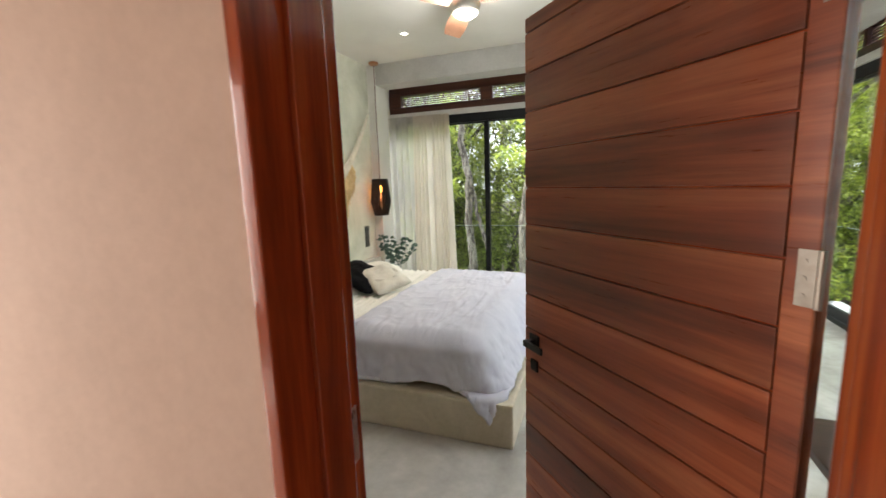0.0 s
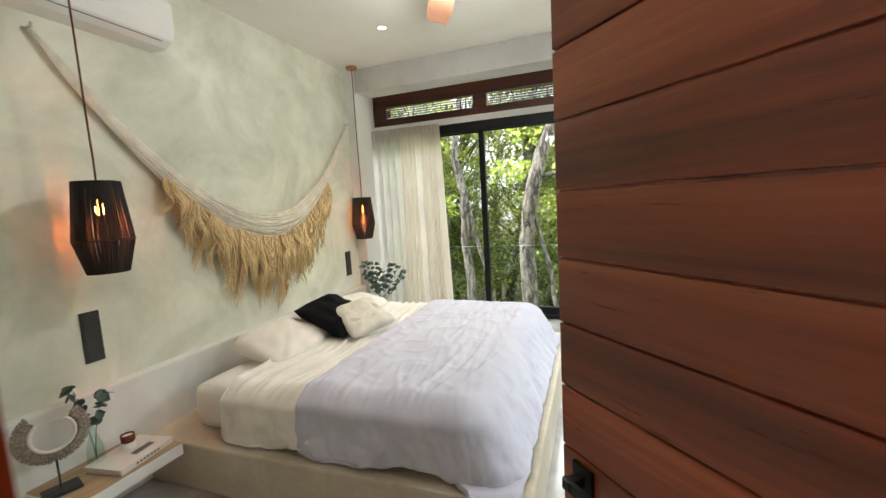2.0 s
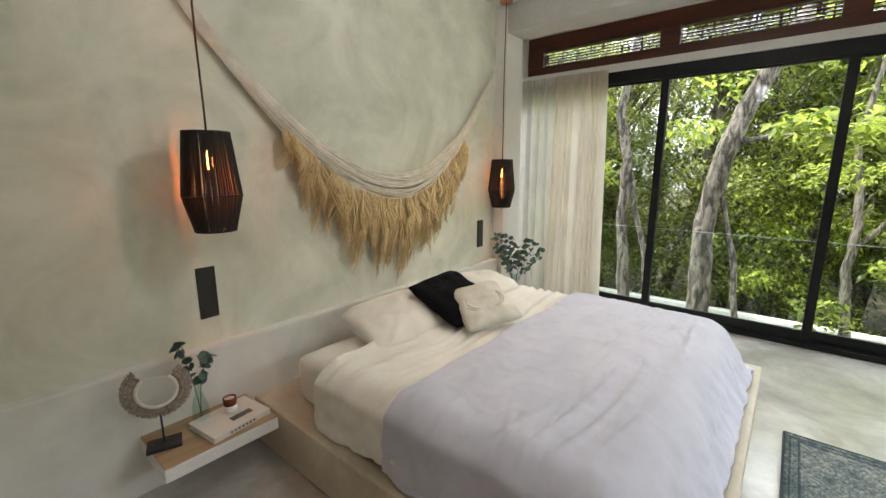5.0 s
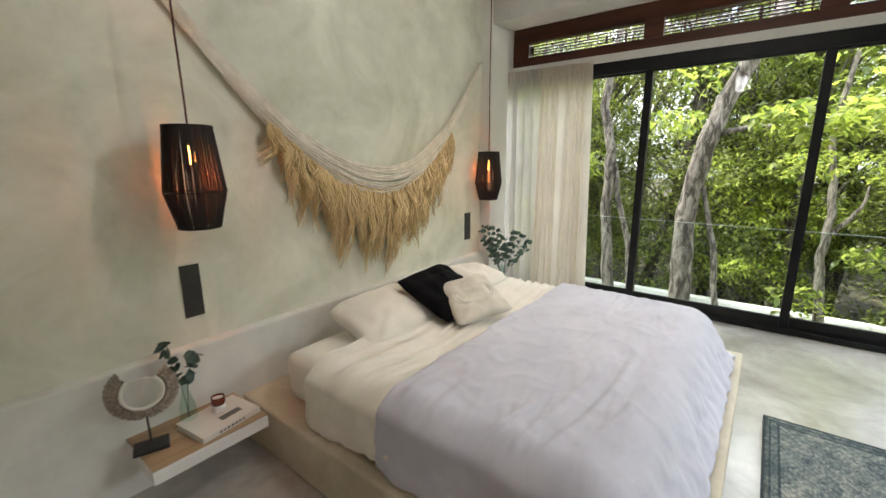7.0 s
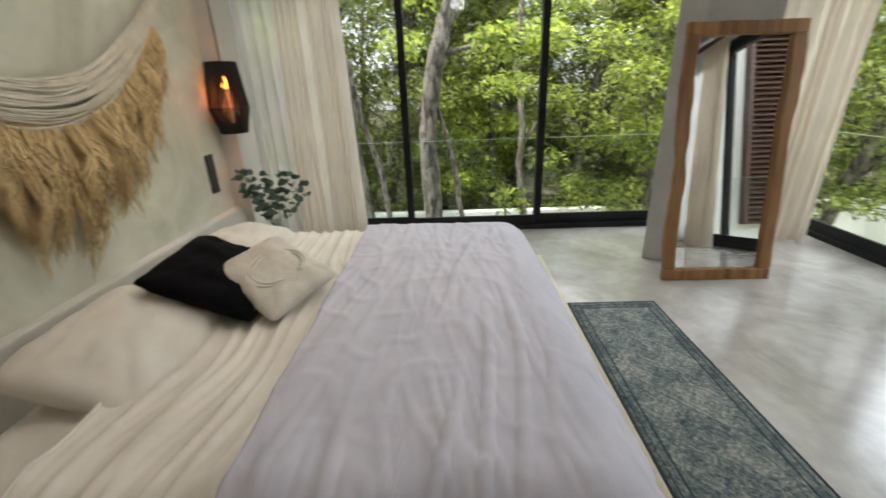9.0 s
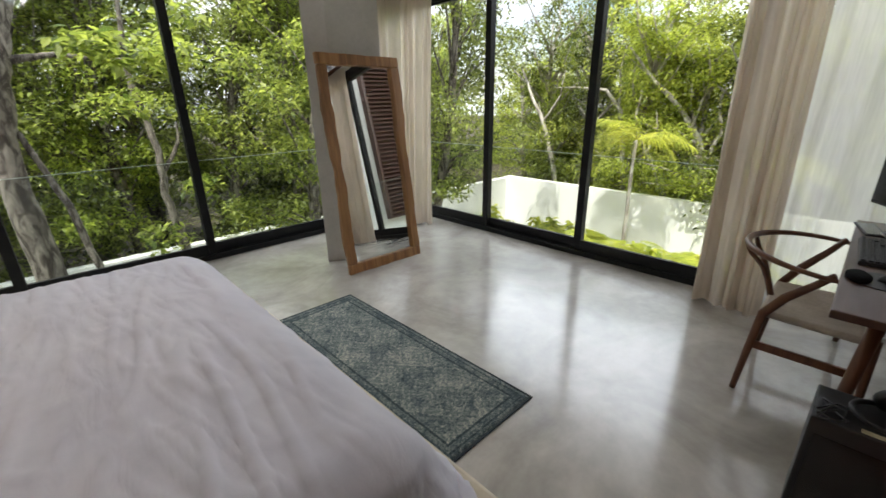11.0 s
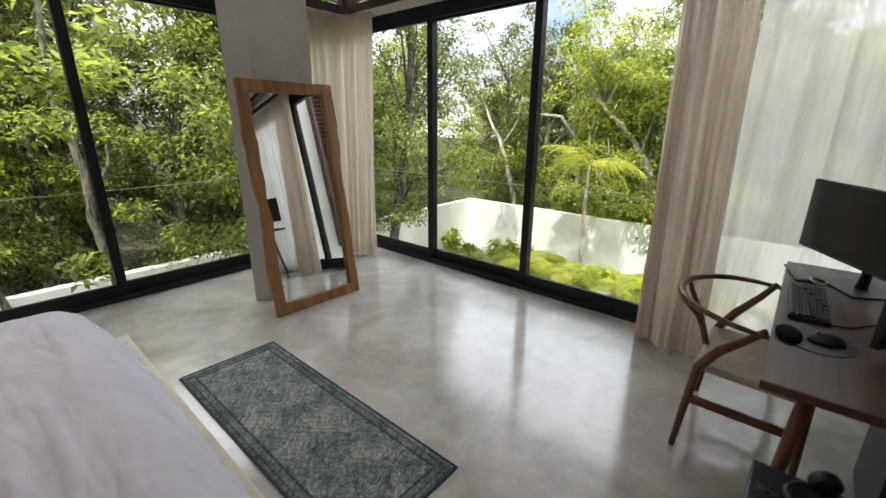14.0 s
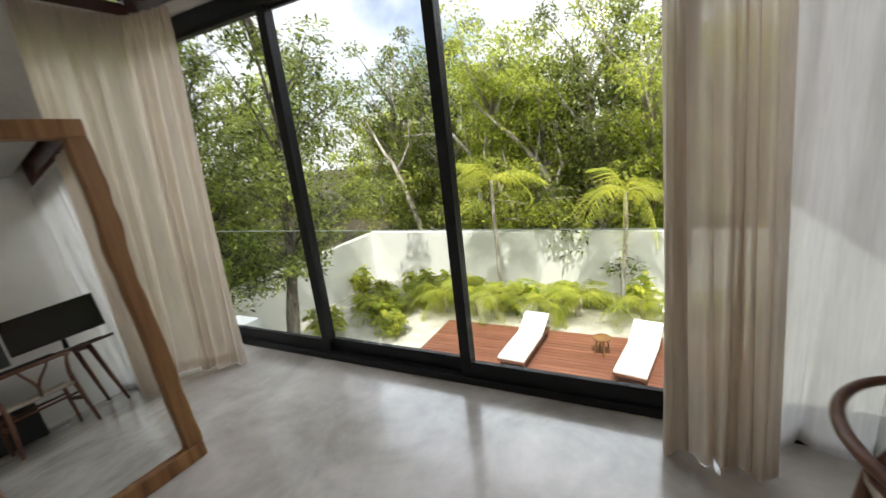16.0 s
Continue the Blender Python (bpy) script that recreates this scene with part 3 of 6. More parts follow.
def drape(x0, x1, south, north, east, top, nx, ny, seed, ridge):
    """A cloth laid over the mattress: a flat grid whose overhang slides down the sides, onto the platform and past its edge."""
    bm = bmesh.new()

    def f(u, v):
        so = south(u)
        X = x0 + (x1 + east - x0) * u
        Y = (MY0 - so) + (MY1 + north - MY0 + so) * v
        cx, cy = min(X, MX1 - 0.07), min(max(Y, MY0 + 0.07), MY1 - 0.07)
        dx, dy = X - cx, Y - cy
        d = math.hypot(dx, dy)
        ox, oy = (dx / d, dy / d) if d > 1e-6 else (0, 0)
        # along the cloth: round the edge, down, along the platform, over its edge
        edge_run = 0.31 * ox * ox + 0.22 * oy * oy
        spread = 0.15 * ox * ox + 0.02 * oy * oy
        hang = top - PLAT_TOP - 0.012
        fold = wrinkle(X + Y, X - Y, 6.5, seed) * 0.02 + wrinkle(X * 1.3 + Y, Y - X, 15, seed + 4) * 0.008
        r = 0.13
        low = r + spread
        if d < r:
            out, z = d, top - (d / r) ** 2 * 0.06
        elif d < 0.05 + hang:
            k = (d - r) / (0.05 + hang - r)
            out, z = r + spread * k, top - 0.06 - (hang - 0.06) * k
        elif d < 0.05 + hang + edge_run - low:
            out, z = low + (d - 0.05 - hang), PLAT_TOP + 0.012
        else:
            e = d - max(0.05 + hang, 0.05 + hang + edge_run - low)
            out, z = max(low, edge_run) + 0.012 + min(e, 0.05) * 0.3, PLAT_TOP + 0.012 - e
        if d > 0.08:
            out += (fold + 0.004) * min(1, (d - 0.08) / 0.15)
        if d < r:
            z += (wrinkle(X, Y, 3.2, seed) * 0.012 + ridge(X, Y)) * (1 - d / r)
        return Vector((cx + ox * out, cy + oy * out, max(z, 0.03)))

    sheet(bm, nx, ny, f)
    hems = []
    for edge in ([(k / nx, 0.0) for k in range(nx + 1)], [(0.0, k / ny) for k in range(ny + 1)]):
        hem = bmesh.new()
        tube(hem, [f(u, v) + Vector((0, 0, 0.004)) for u, v in edge], 0.0065, 6)
        hems.append(hem)
    return bm, hems


def add_cloth(name, made, mat, label, category, thick=0.012):
    bm, hems = made
    ob = thing(name, pose(0, 0, 0), label, category)
    cloth = part("cloth", bm, mat, ob, smooth=True)
    md = cloth.modifiers.new("thickness", "SOLIDIFY")
    md.thickness, md.offset = thick, 1.0
    for hem in hems:
        part("hem", hem, mat, ob, smooth=True)
    return ob


mattress()


def duvet_ridge(x, y):
    """Short pulled creases that run towards the foot and the far side, in patches, on a gently uneven top."""
    patch = max(0.0, noise.noise(Vector((x * 1.5, y * 1.3, 4.4))) + 0.25)
    slant = (x - 1.7) * 0.35
    a = max(0.0, 1 - 1.9 * abs(noise.noise(Vector((x * 8.0 - y * 1.6 + slant * y, y * 1.5, 3.1)))))
    b = max(0.0, 1 - 2.2 * abs(noise.noise(Vector((x * 15.0 + y * 2.8, y * 2.6, 7.7)))))
    c = max(0.0, 1 - 2.0 * abs(noise.noise(Vector((x * 5.0 + y * 4.0, y * 4.0 - x * 3.0, 5.9)))))
    pull = max(0.0, 1.55 - x) * 1.6
    return patch * (0.024 * a ** 3 + 0.013 * b ** 3) + pull * 0.018 * a ** 2 + 0.006 * c ** 4 * (1.2 - patch) + 0.012 * noise.noise(Vector((x * 1.8, y * 1.8, 9.0)))


def sheet_ridge(x, y):
    warp = 0.10 * noise.noise(Vector((x * 2, y * 1.6, 8.0))) + 0.05 * math.sin(y * 2.1)
    a = 1 - abs(noise.noise(Vector(((x + warp) * 11.0, y * 0.8, 2.2))))
    b = 1 - abs(noise.noise(Vector(((x + warp * 1.6) * 21.0, y * 1.5, 5.2))))
    return 0.024 * a ** 4 + 0.010 * b ** 3 + 0.004 * noise.noise(Vector((x * 5, y * 5, 6)))


add_cloth("top_sheet", drape(0.60, 1.22, lambda u: 0.255 + 0.02 * math.sin(u * 5), 0.25, 0.0, BED_TOP + 0.002, 64, 190, 9.0, sheet_ridge),
          M_CREAM, "crumpled cream cotton top sheet folded over the bed", "sheet", 0.005)
add_cloth("duvet", drape(1.13, MX1, lambda u: 0.285 + 0.03 * math.sin(u * 9) + 0.05 * max(0, u - 0.62) / 0.38, 0.34, 0.30, BED_TOP + 0.03, 130, 200, 2.0, duvet_ridge),
          M_SHEET, "rumpled white duvet hanging over the mattress edge", "duvet", 0.02)


def pillow(name, w, d, h, at, mat, label, puff=2.6, seed=0.0, corner=0.1, soft=9.0):
    """A stuffed cushion in local x (width), y (depth), z (thickness)."""
    bm = bmesh.new()
    n = 28
    for s in (1, -1):
        def f(u, v):
            a, b = u * 2 - 1, v * 2 - 1
            e = (max(0.0, 1 - abs(a) ** puff) * max(0.0, 1 - abs(b) ** puff)) ** 0.5
            pinch2 = 1 - corner * (1 - b * b) * (a * a)
            pinch1 = 1 - corner * (1 - a * a) * (b * b)
            z = s * (h / 2 * e + 0.001)
            z += e * (noise.noise(Vector((a * 2.2, b * 2.2, seed + s))) * h * 0.16 + noise.noise(Vector((a * 6, b * 6, seed + s))) * h * 0.05)
            rnd = max(abs(a), abs(b)) / max(1e-6, (abs(a) ** soft + abs(b) ** soft) ** (1 / soft)) if a or b else 1
            return Vector((a * rnd * w / 2 * pinch2, b * rnd * d / 2 * pinch1, z))
        sheet(bm, n, n, f)
    bmesh.ops.remove_doubles(bm, verts=bm.verts, dist=0.0025)
    ob = solo(name, bm, mat, label, "pillow", smooth=True, at=at)
    return ob


M_BLACKFUR = surface("black_velvet", (0.002, 0.002, 0.003), (0.006, 0.006, 0.007), rough=0.95, scale=8, fine=180, grain=0.4, bump=0.7, bump_scale=120, spec=0.15)
M_BOUCLE = surface("cream_boucle", (0.58, 0.54, 0.45), (0.70, 0.66, 0.57), rough=0.95, scale=6, fine=160, grain=0.25, bump=0.4, bump_scale=150, sheen=0.2)
def axes(centre, along, across):
    """A pose whose local x runs along the first way and whose local y lies in the plane of the second."""
    x = Vector(along).normalized()
    y = Vector(across)
    y = (y - x * y.dot(x)).normalized()
    z = x.cross(y)
    m = Matrix((x, y, z)).transposed().to_4x4()
    m.translation = centre
    return m


pillow("bed_pillow", 0.69, 0.50, 0.20, axes((0.48, 4.90, 0.632), (0.05, 1, 0.05), (-0.94, 0, 0.26)), M_CREAM, "plump cream cotton pillow at the bed head", seed=3, soft=5.0, corner=0.05, puff=2.2)
pillow("bed_pillow", 0.76, 0.48, 0.17, axes((0.46, 5.80, 0.635), (0, 1, 0), (-0.97, 0, 0.12)), M_CREAM, "plump cream cotton pillow behind the cushions", seed=8, soft=5.0, corner=0.05, puff=2.2)
# square cushions lie cornerwise; sides are at 45 degrees to the corners
d1, d2 = Vector((0.677, -0.646, -0.34)), Vector((-0.72, -0.60, 0.25))
pillow("cushion_black", 0.49, 0.49, 0.15, axes((0.68, 5.23, 0.735), d1 + d2, d1 - d2), M_BLACKFUR, "black fluffy square cushion propped on the bed", seed=5, corner=0.1)
d1, d2 = Vector((0.21, -0.43, -0.19)), Vector((0.44, 0.11, -0.08))
cream_at = axes((0.90, 5.245, 0.72), d1 + d2, d2 - d1)
cream = pillow("cushion_cream", 0.42, 0.40, 0.13, cream_at, M_BOUCLE, "cream woven cushion with a looped stitched pattern", seed=6, corner=0.1)
bm = bmesh.new()
for k, (r, cx) in enumerate(((0.085, 0.02), (0.10, 0.015))):
    tube(bm, [(cx + r * 0.95 * math.cos(a), r * 1.35 * math.sin(a), 0.068 - 0.9 * ((r * math.cos(a)) ** 2 + (r * 1.35 * math.sin(a)) ** 2)) for a in (0.35 + 5.6 * i / 40 for i in range(41))], 0.006, 6)
part("stitching", bm, surface("tufted_yarn", (0.66, 0.62, 0.54), (0.76, 0.72, 0.64), rough=0.95, fine=200, bump=0.6, bump_scale=160), cream, "raised cream loop stitching", smooth=True)


# ---- curtains ----
def curtain(name, path, z0, z1, mat, label, folds, depth, top_path=None, flare=0.3, seed=0.0, n=None):
    """Hanging cloth along a plan path, gathered into folds that deepen downwards."""
    pts = [Vector((*p, 0)) for p in path]
    tops = [Vector((*p, 0)) for p in (top_path or path)]

    def along(ps, s):
        lens = [(b - a).length for a, b in zip(ps, ps[1:])]
        d = s * sum(lens)
        for a, b, l in zip(ps, ps[1:], lens):
            if d <= l + 1e-9:
                return a.lerp(b, d / l), (b - a).normalized()
            d -= l
        return ps[-1].copy(), (ps[-1] - ps[-2]).normalized()

    bm = bmesh.new()

    def f(u, v):
        pb, db = along(pts, u)
        pt, dt = along(tops, u)
        p, d = pb.lerp(pt, v), db.lerp(dt, v).normalized()
        nrm = Vector((-d.y, d.x, 0))
        ph = (u + 0.045 * math.sin(u * 9.0 + seed * 2.0) + 0.02 * math.sin(u * 23.0 + seed)) * folds * 2 * math.pi + 2.6 * noise.noise(Vector((u * folds * 0.42, seed, v * 0.6))) + 1.2 * noise.noise(Vector((u * folds * 1.1, seed + 3, v * 0.9)))
        amp = depth * (0.45 + 0.55 * noise.noise(Vector((u * folds * 0.5, seed + 9, 0.0))) ** 2 + flare * (1 - v))
        off = amp * (math.sin(ph) + 0.3 * math.sin(2.3 * ph + 1) * (1 - v * 0.6))
        if v > 0.96:
            off = off * 0.5 + 0.35 * depth * math.sin(u * folds * 5 * math.pi)
        return p + nrm * off + d * (0.35 * depth * math.cos(ph) * (1 - v)) + Vector((0, 0, z0 + (z1 - z0) * v + (0.012 * math.sin(ph * 0.5 + seed) if v < 0.01 else 0)))

    cols = n or int(folds * 14)
    sheet(bm, cols, 36, f)
    ob = thing(name, pose(0, 0, 0), label, "curtain", "window curtains")
    part("cloth", bm, mat, ob, smooth=True)

    def strip(part_name, v0, v1, proud):
        def g(u, v):
            w = v0 + (v1 - v0) * v
            p, q = f(u, w), f(min(1.0, u + 0.002), w) - f(max(0.0, u - 0.002), w)
            side = Vector((-q.y, q.x, 0))
            return p + (side.normalized() * proud if side.length > 1e-9 else Vector())
        strip_bm = bmesh.new()
        sheet(strip_bm, cols, 2, g)
        part(part_name, strip_bm, mat, ob, smooth=True)

    strip("hem", 0.012, 0.034, 0.0025)
    strip("heading_tape", 0.968, 0.994, 0.0025)
    return ob


curtain("sheer_west", [(-0.24, 7.66), (0.0, 7.67), (0.20, 7.68)], 0.02, 2.58, M_CURTAIN_BAY, "thin white sheer curtain in the bay window", 4, 0.04, seed=1, n=80)
curtain("curtain_west", [(0.16, 7.66), (0.45, 7.67), (0.80, 7.70)], 0.02, 2.58, M_CURTAIN, "gathered beige linen curtain at the bay window", 8, 0.05, top_path=[(0.20, 7.66), (0.74, 7.70)], seed=6, n=160)
curtain("curtain_corner", [(4.12, 7.72), (4.62, 7.64), (4.90, 7.22)], 0.012, 2.60, M_CURTAIN, "long beige linen curtain round the window corner", 13, 0.06,
        top_path=[(4.10, 7.72), (4.95, 7.66), (5.04, 7.28)], seed=2)
curtain("curtain_east", [(4.96, 4.28), (4.92, 4.06), (4.90, 3.87)], 0.012, 2.60, M_CURTAIN, "long beige linen curtain gathered beside the desk", 7.5, 0.085, top_path=[(5.06, 4.34), (5.06, 3.93)], seed=3, n=190)
curtain("sheer_east", [(5.09, 3.92), (5.09, 2.74)], 0.012, 2.60, M_SHEER, "white sheer curtain drawn across the window", 7, 0.035, seed=4)

# ---- mirror ----
def mirror():
    mb, t, b, out = nodes_of("mirror_silver")
    b.inputs["Base Color"].default_value = (0.9, 0.92, 0.91, 1)
    b.inputs["Metallic"].default_value, b.inputs["Roughness"].default_value = 1.0, 0.01
    tilt = -7.9
    ob = thing("floor_mirror", pose(3.708, 6.535, 0.0, tilt, 0.3, -1.0), "tall leaning mirror in a live-edge wooden frame", "mirror")
    W, H, B, T = 0.80, 1.825, 0.084, 0.04
    bm = bmesh.new()
    box(bm, -W / 2 + 0.05, W / 2 - 0.05, 0.012, 0.018, 0.05, H - 0.05)
    part("mirror_glass", bm, mb, ob, "clear mirror glass")

    def board(name, length, m, seed, live):
        bm = bmesh.new()
        N = 40

        def ring(u, k):
            x = (u - 0.5) * length
            w0 = live * (noise.noise(Vector((u * 4, seed, 0))) * 0.6 + noise.noise(Vector((u * 11, seed, 2))) * 0.3)
            w1 = live * (noise.noise(Vector((u * 3.3, seed, 5))) * 0.5 + noise.noise(Vector((u * 13, seed, 7))) * 0.25)
            lo, hi = -B / 2 + min(0.006, w0), B / 2 + w1
            return [Vector((x, -T / 2, lo)), Vector((x, T / 2, lo)), Vector((x, T / 2, hi)), Vector((x, -T / 2 + 0.004, hi)), Vector((x, -T / 2, hi - 0.006))][k]
        sheet(bm, N, 5, lambda u, v: ring(u, int(round(v * 5)) % 5))
        bmesh.ops.remove_doubles(bm, verts=bm.verts, dist=1e-5)
        bmesh.ops.holes_fill(bm, edges=[e for e in bm.edges if e.is_boundary])
        bmesh.ops.transform(bm, matrix=m, verts=bm.verts)
        soften(part(name, bm, M_FRAME, ob), 0.003)

    board("frame_bottom", W, Matrix.Translation((0, 0, B / 2)), 1.0, 0.010)
    board("frame_top", W, Matrix.Translation((0, 0, H - B / 2)) @ pose(0, 0, 0, 0, 180, 0), 2.0, 0.010)
    board("frame_side", H - 2 * B - 0.004, Matrix.Translation((-W / 2 + B / 2, 0.001, H / 2)) @ pose(0, 0, 0, 0, -90, 0) @ pose(0, 0, 0, 0, 0, 0), 3.0, 0.042)
    board("frame_side", H - 2 * B - 0.004, Matrix.Translation((W / 2 - B / 2, 0.001, H / 2)) @ pose(0, 0, 0, 0, 90, 0), 4.0, 0.042)


M_FRAME = wood("weathered_teak", (0.11, 0.046, 0.014), (0.26, 0.122, 0.040), (0.40, 0.215, 0.082), rough=0.55, axis="z", grain_scale=1.6, bump=0.35, per_object=0.1)
mirror()


# ---- rug ----
def rug():
    m, t, b, out = nodes_of("rug_pile")
    v = coords(t)
    sep = t.nodes.new("ShaderNodeSeparateXYZ")
    t.links.new(v, sep.inputs[0])
    a = node(t, "ShaderNodeTexNoise", {"Scale": 17.0, "Detail": 8.0, "Roughness": 0.8, "Distortion": 2.4})
    worn = node(t, "ShaderNodeTexNoise", {"Scale": 4.5, "Detail": 4.0, "Roughness": 0.6})
    fine = node(t, "ShaderNodeTexNoise", {"Scale": 95.0, "Detail": 3.0})
    for n in (a, worn, fine):
        t.links.new(v, n.inputs["Vector"])

    def op(kind, x, y):
        n = node(t, "ShaderNodeMath", operation=kind)
        for k, s in enumerate((x, y)):
            if isinstance(s, (int, float)):
                n.inputs[k].default_value = s
            elif s is not None:
                t.links.new(s, n.inputs[k])
        return n.outputs[0]

    ax, ay = op("ABSOLUTE", sep.outputs[0], None), op("ABSOLUTE", sep.outputs[1], None)
    border = op("MAXIMUM", op("GREATER_THAN", ax, 0.228), op("GREATER_THAN", ay, 0.772))
    field = op("SUBTRACT", 1.0, border)
    seam = op("LESS_THAN", op("ABSOLUTE", op("MAXIMUM", op("SUBTRACT", ax, 0.228), op("SUBTRACT", ay, 0.772)), None), 0.006)
    band = op("LESS_THAN", op("ABSOLUTE", op("MAXIMUM", op("SUBTRACT", ax, 0.268), op("SUBTRACT", ay, 0.812)), None), 0.005)
    # two columns of stepped lozenges, ring within ring, worn in patches
    wob = op("MULTIPLY", op("SUBTRACT", a.outputs["Fac"], 0.5), 0.8)
    lx = op("DIVIDE", op("PINGPONG", op("ADD", ax, 0.0), 0.114), 0.114)
    ly = op("DIVIDE", op("PINGPONG", ay, 0.155), 0.155)
    dia = op("ADD", op("ADD", lx, ly), wob)
    edge = op("LESS_THAN", op("ABSOLUTE", op("SUBTRACT", dia, 1.0), None), 0.07)
    ring = op("LESS_THAN", op("ABSOLUTE", op("SUBTRACT", op("PINGPONG", op("SUBTRACT", dia, 1.0), 0.5), 0.38), None), 0.07)
    inner = op("LESS_THAN", dia, 1.0)
    petal = op("GREATER_THAN", op("MULTIPLY", op("SINE", op("MULTIPLY", ax, 150.0), None), op("SINE", op("MULTIPLY", ay, 150.0), None)), 0.25)
    pattern = op("ADD", 0.085, op("ADD", op("MULTIPLY", a.outputs["Fac"], 0.72), op("MULTIPLY", worn.outputs["Fac"], 0.34)))
    pattern = op("ADD", pattern, op("MULTIPLY", op("SUBTRACT", fine.outputs["Fac"], 0.5), 0.35))
    pattern = op("ADD", pattern, op("MULTIPLY", field, op("ADD", op("MULTIPLY", edge, 0.045), op("MULTIPLY", ring, 0.035))))
    pattern = op("SUBTRACT", pattern, op("MULTIPLY", field, op("MULTIPLY", inner, 0.03)))
    pattern = op("ADD", pattern, op("MULTIPLY", op("SUBTRACT", petal, 0.4), 0.025))
    pattern = op("SUBTRACT", pattern, op("MULTIPLY", border, 0.05))
    pattern = op("SUBTRACT", pattern, op("ADD", op("MULTIPLY", seam, 0.14), op("MULTIPLY", band, 0.10)))
    r = ramp(t, [(0.43, (0.020, 0.034, 0.038)), (0.54, (0.06, 0.085, 0.088)), (0.64, (0.16, 0.18, 0.165)), (0.76, (0.36, 0.35, 0.29))])
    t.links.new(pattern, r.inputs["Fac"])
    t.links.new(r.outputs["Color"], b.inputs["Base Color"])
    b.inputs["Roughness"].default_value = 0.95
    bp = node(t, "ShaderNodeBump", {"Strength": 0.5, "Distance": 0.004})
    t.links.new(fine.outputs["Fac"], bp.inputs["Height"])
    t.links.new(bp.outputs["Normal"], b.inputs["Normal"])
    hem = surface("rug_hem", (0.012, 0.02, 0.024), (0.03, 0.045, 0.05), rough=0.95, fine=120, grain=0.3, bump=0.3)
    ob = thing("rug", pose(2.79, 5.345, 0.0), "faded teal and grey patterned runner rug on cement", "rug")
    bm = bmesh.new()
    sheet(bm, 24, 60, lambda u, v: Vector(((u - 0.5) * 0.588, (v - 0.5) * 1.69, 0.007 + 0.0015 * noise.noise(Vector((u * 4, v * 9, 0))))))
    pile = part("woven_field", bm, m, ob, smooth=True)
    md = pile.modifiers.new("thickness", "SOLIDIFY")
    md.thickness = 0.0055
    bm = bmesh.new()
    for s in (-1, 1):
        box(bm, s * 0.297 - 0.006, s * 0.297 + 0.006, -0.853, 0.853, 0.0005, 0.0085, bevel=0.002)
        box(bm, -0.291, 0.291, s * 0.849 - 0.006, s * 0.849 + 0.006, 0.0005, 0.0085, bevel=0.002)
    part("binding", bm, hem, ob, "dark stitched edge binding")


rug()


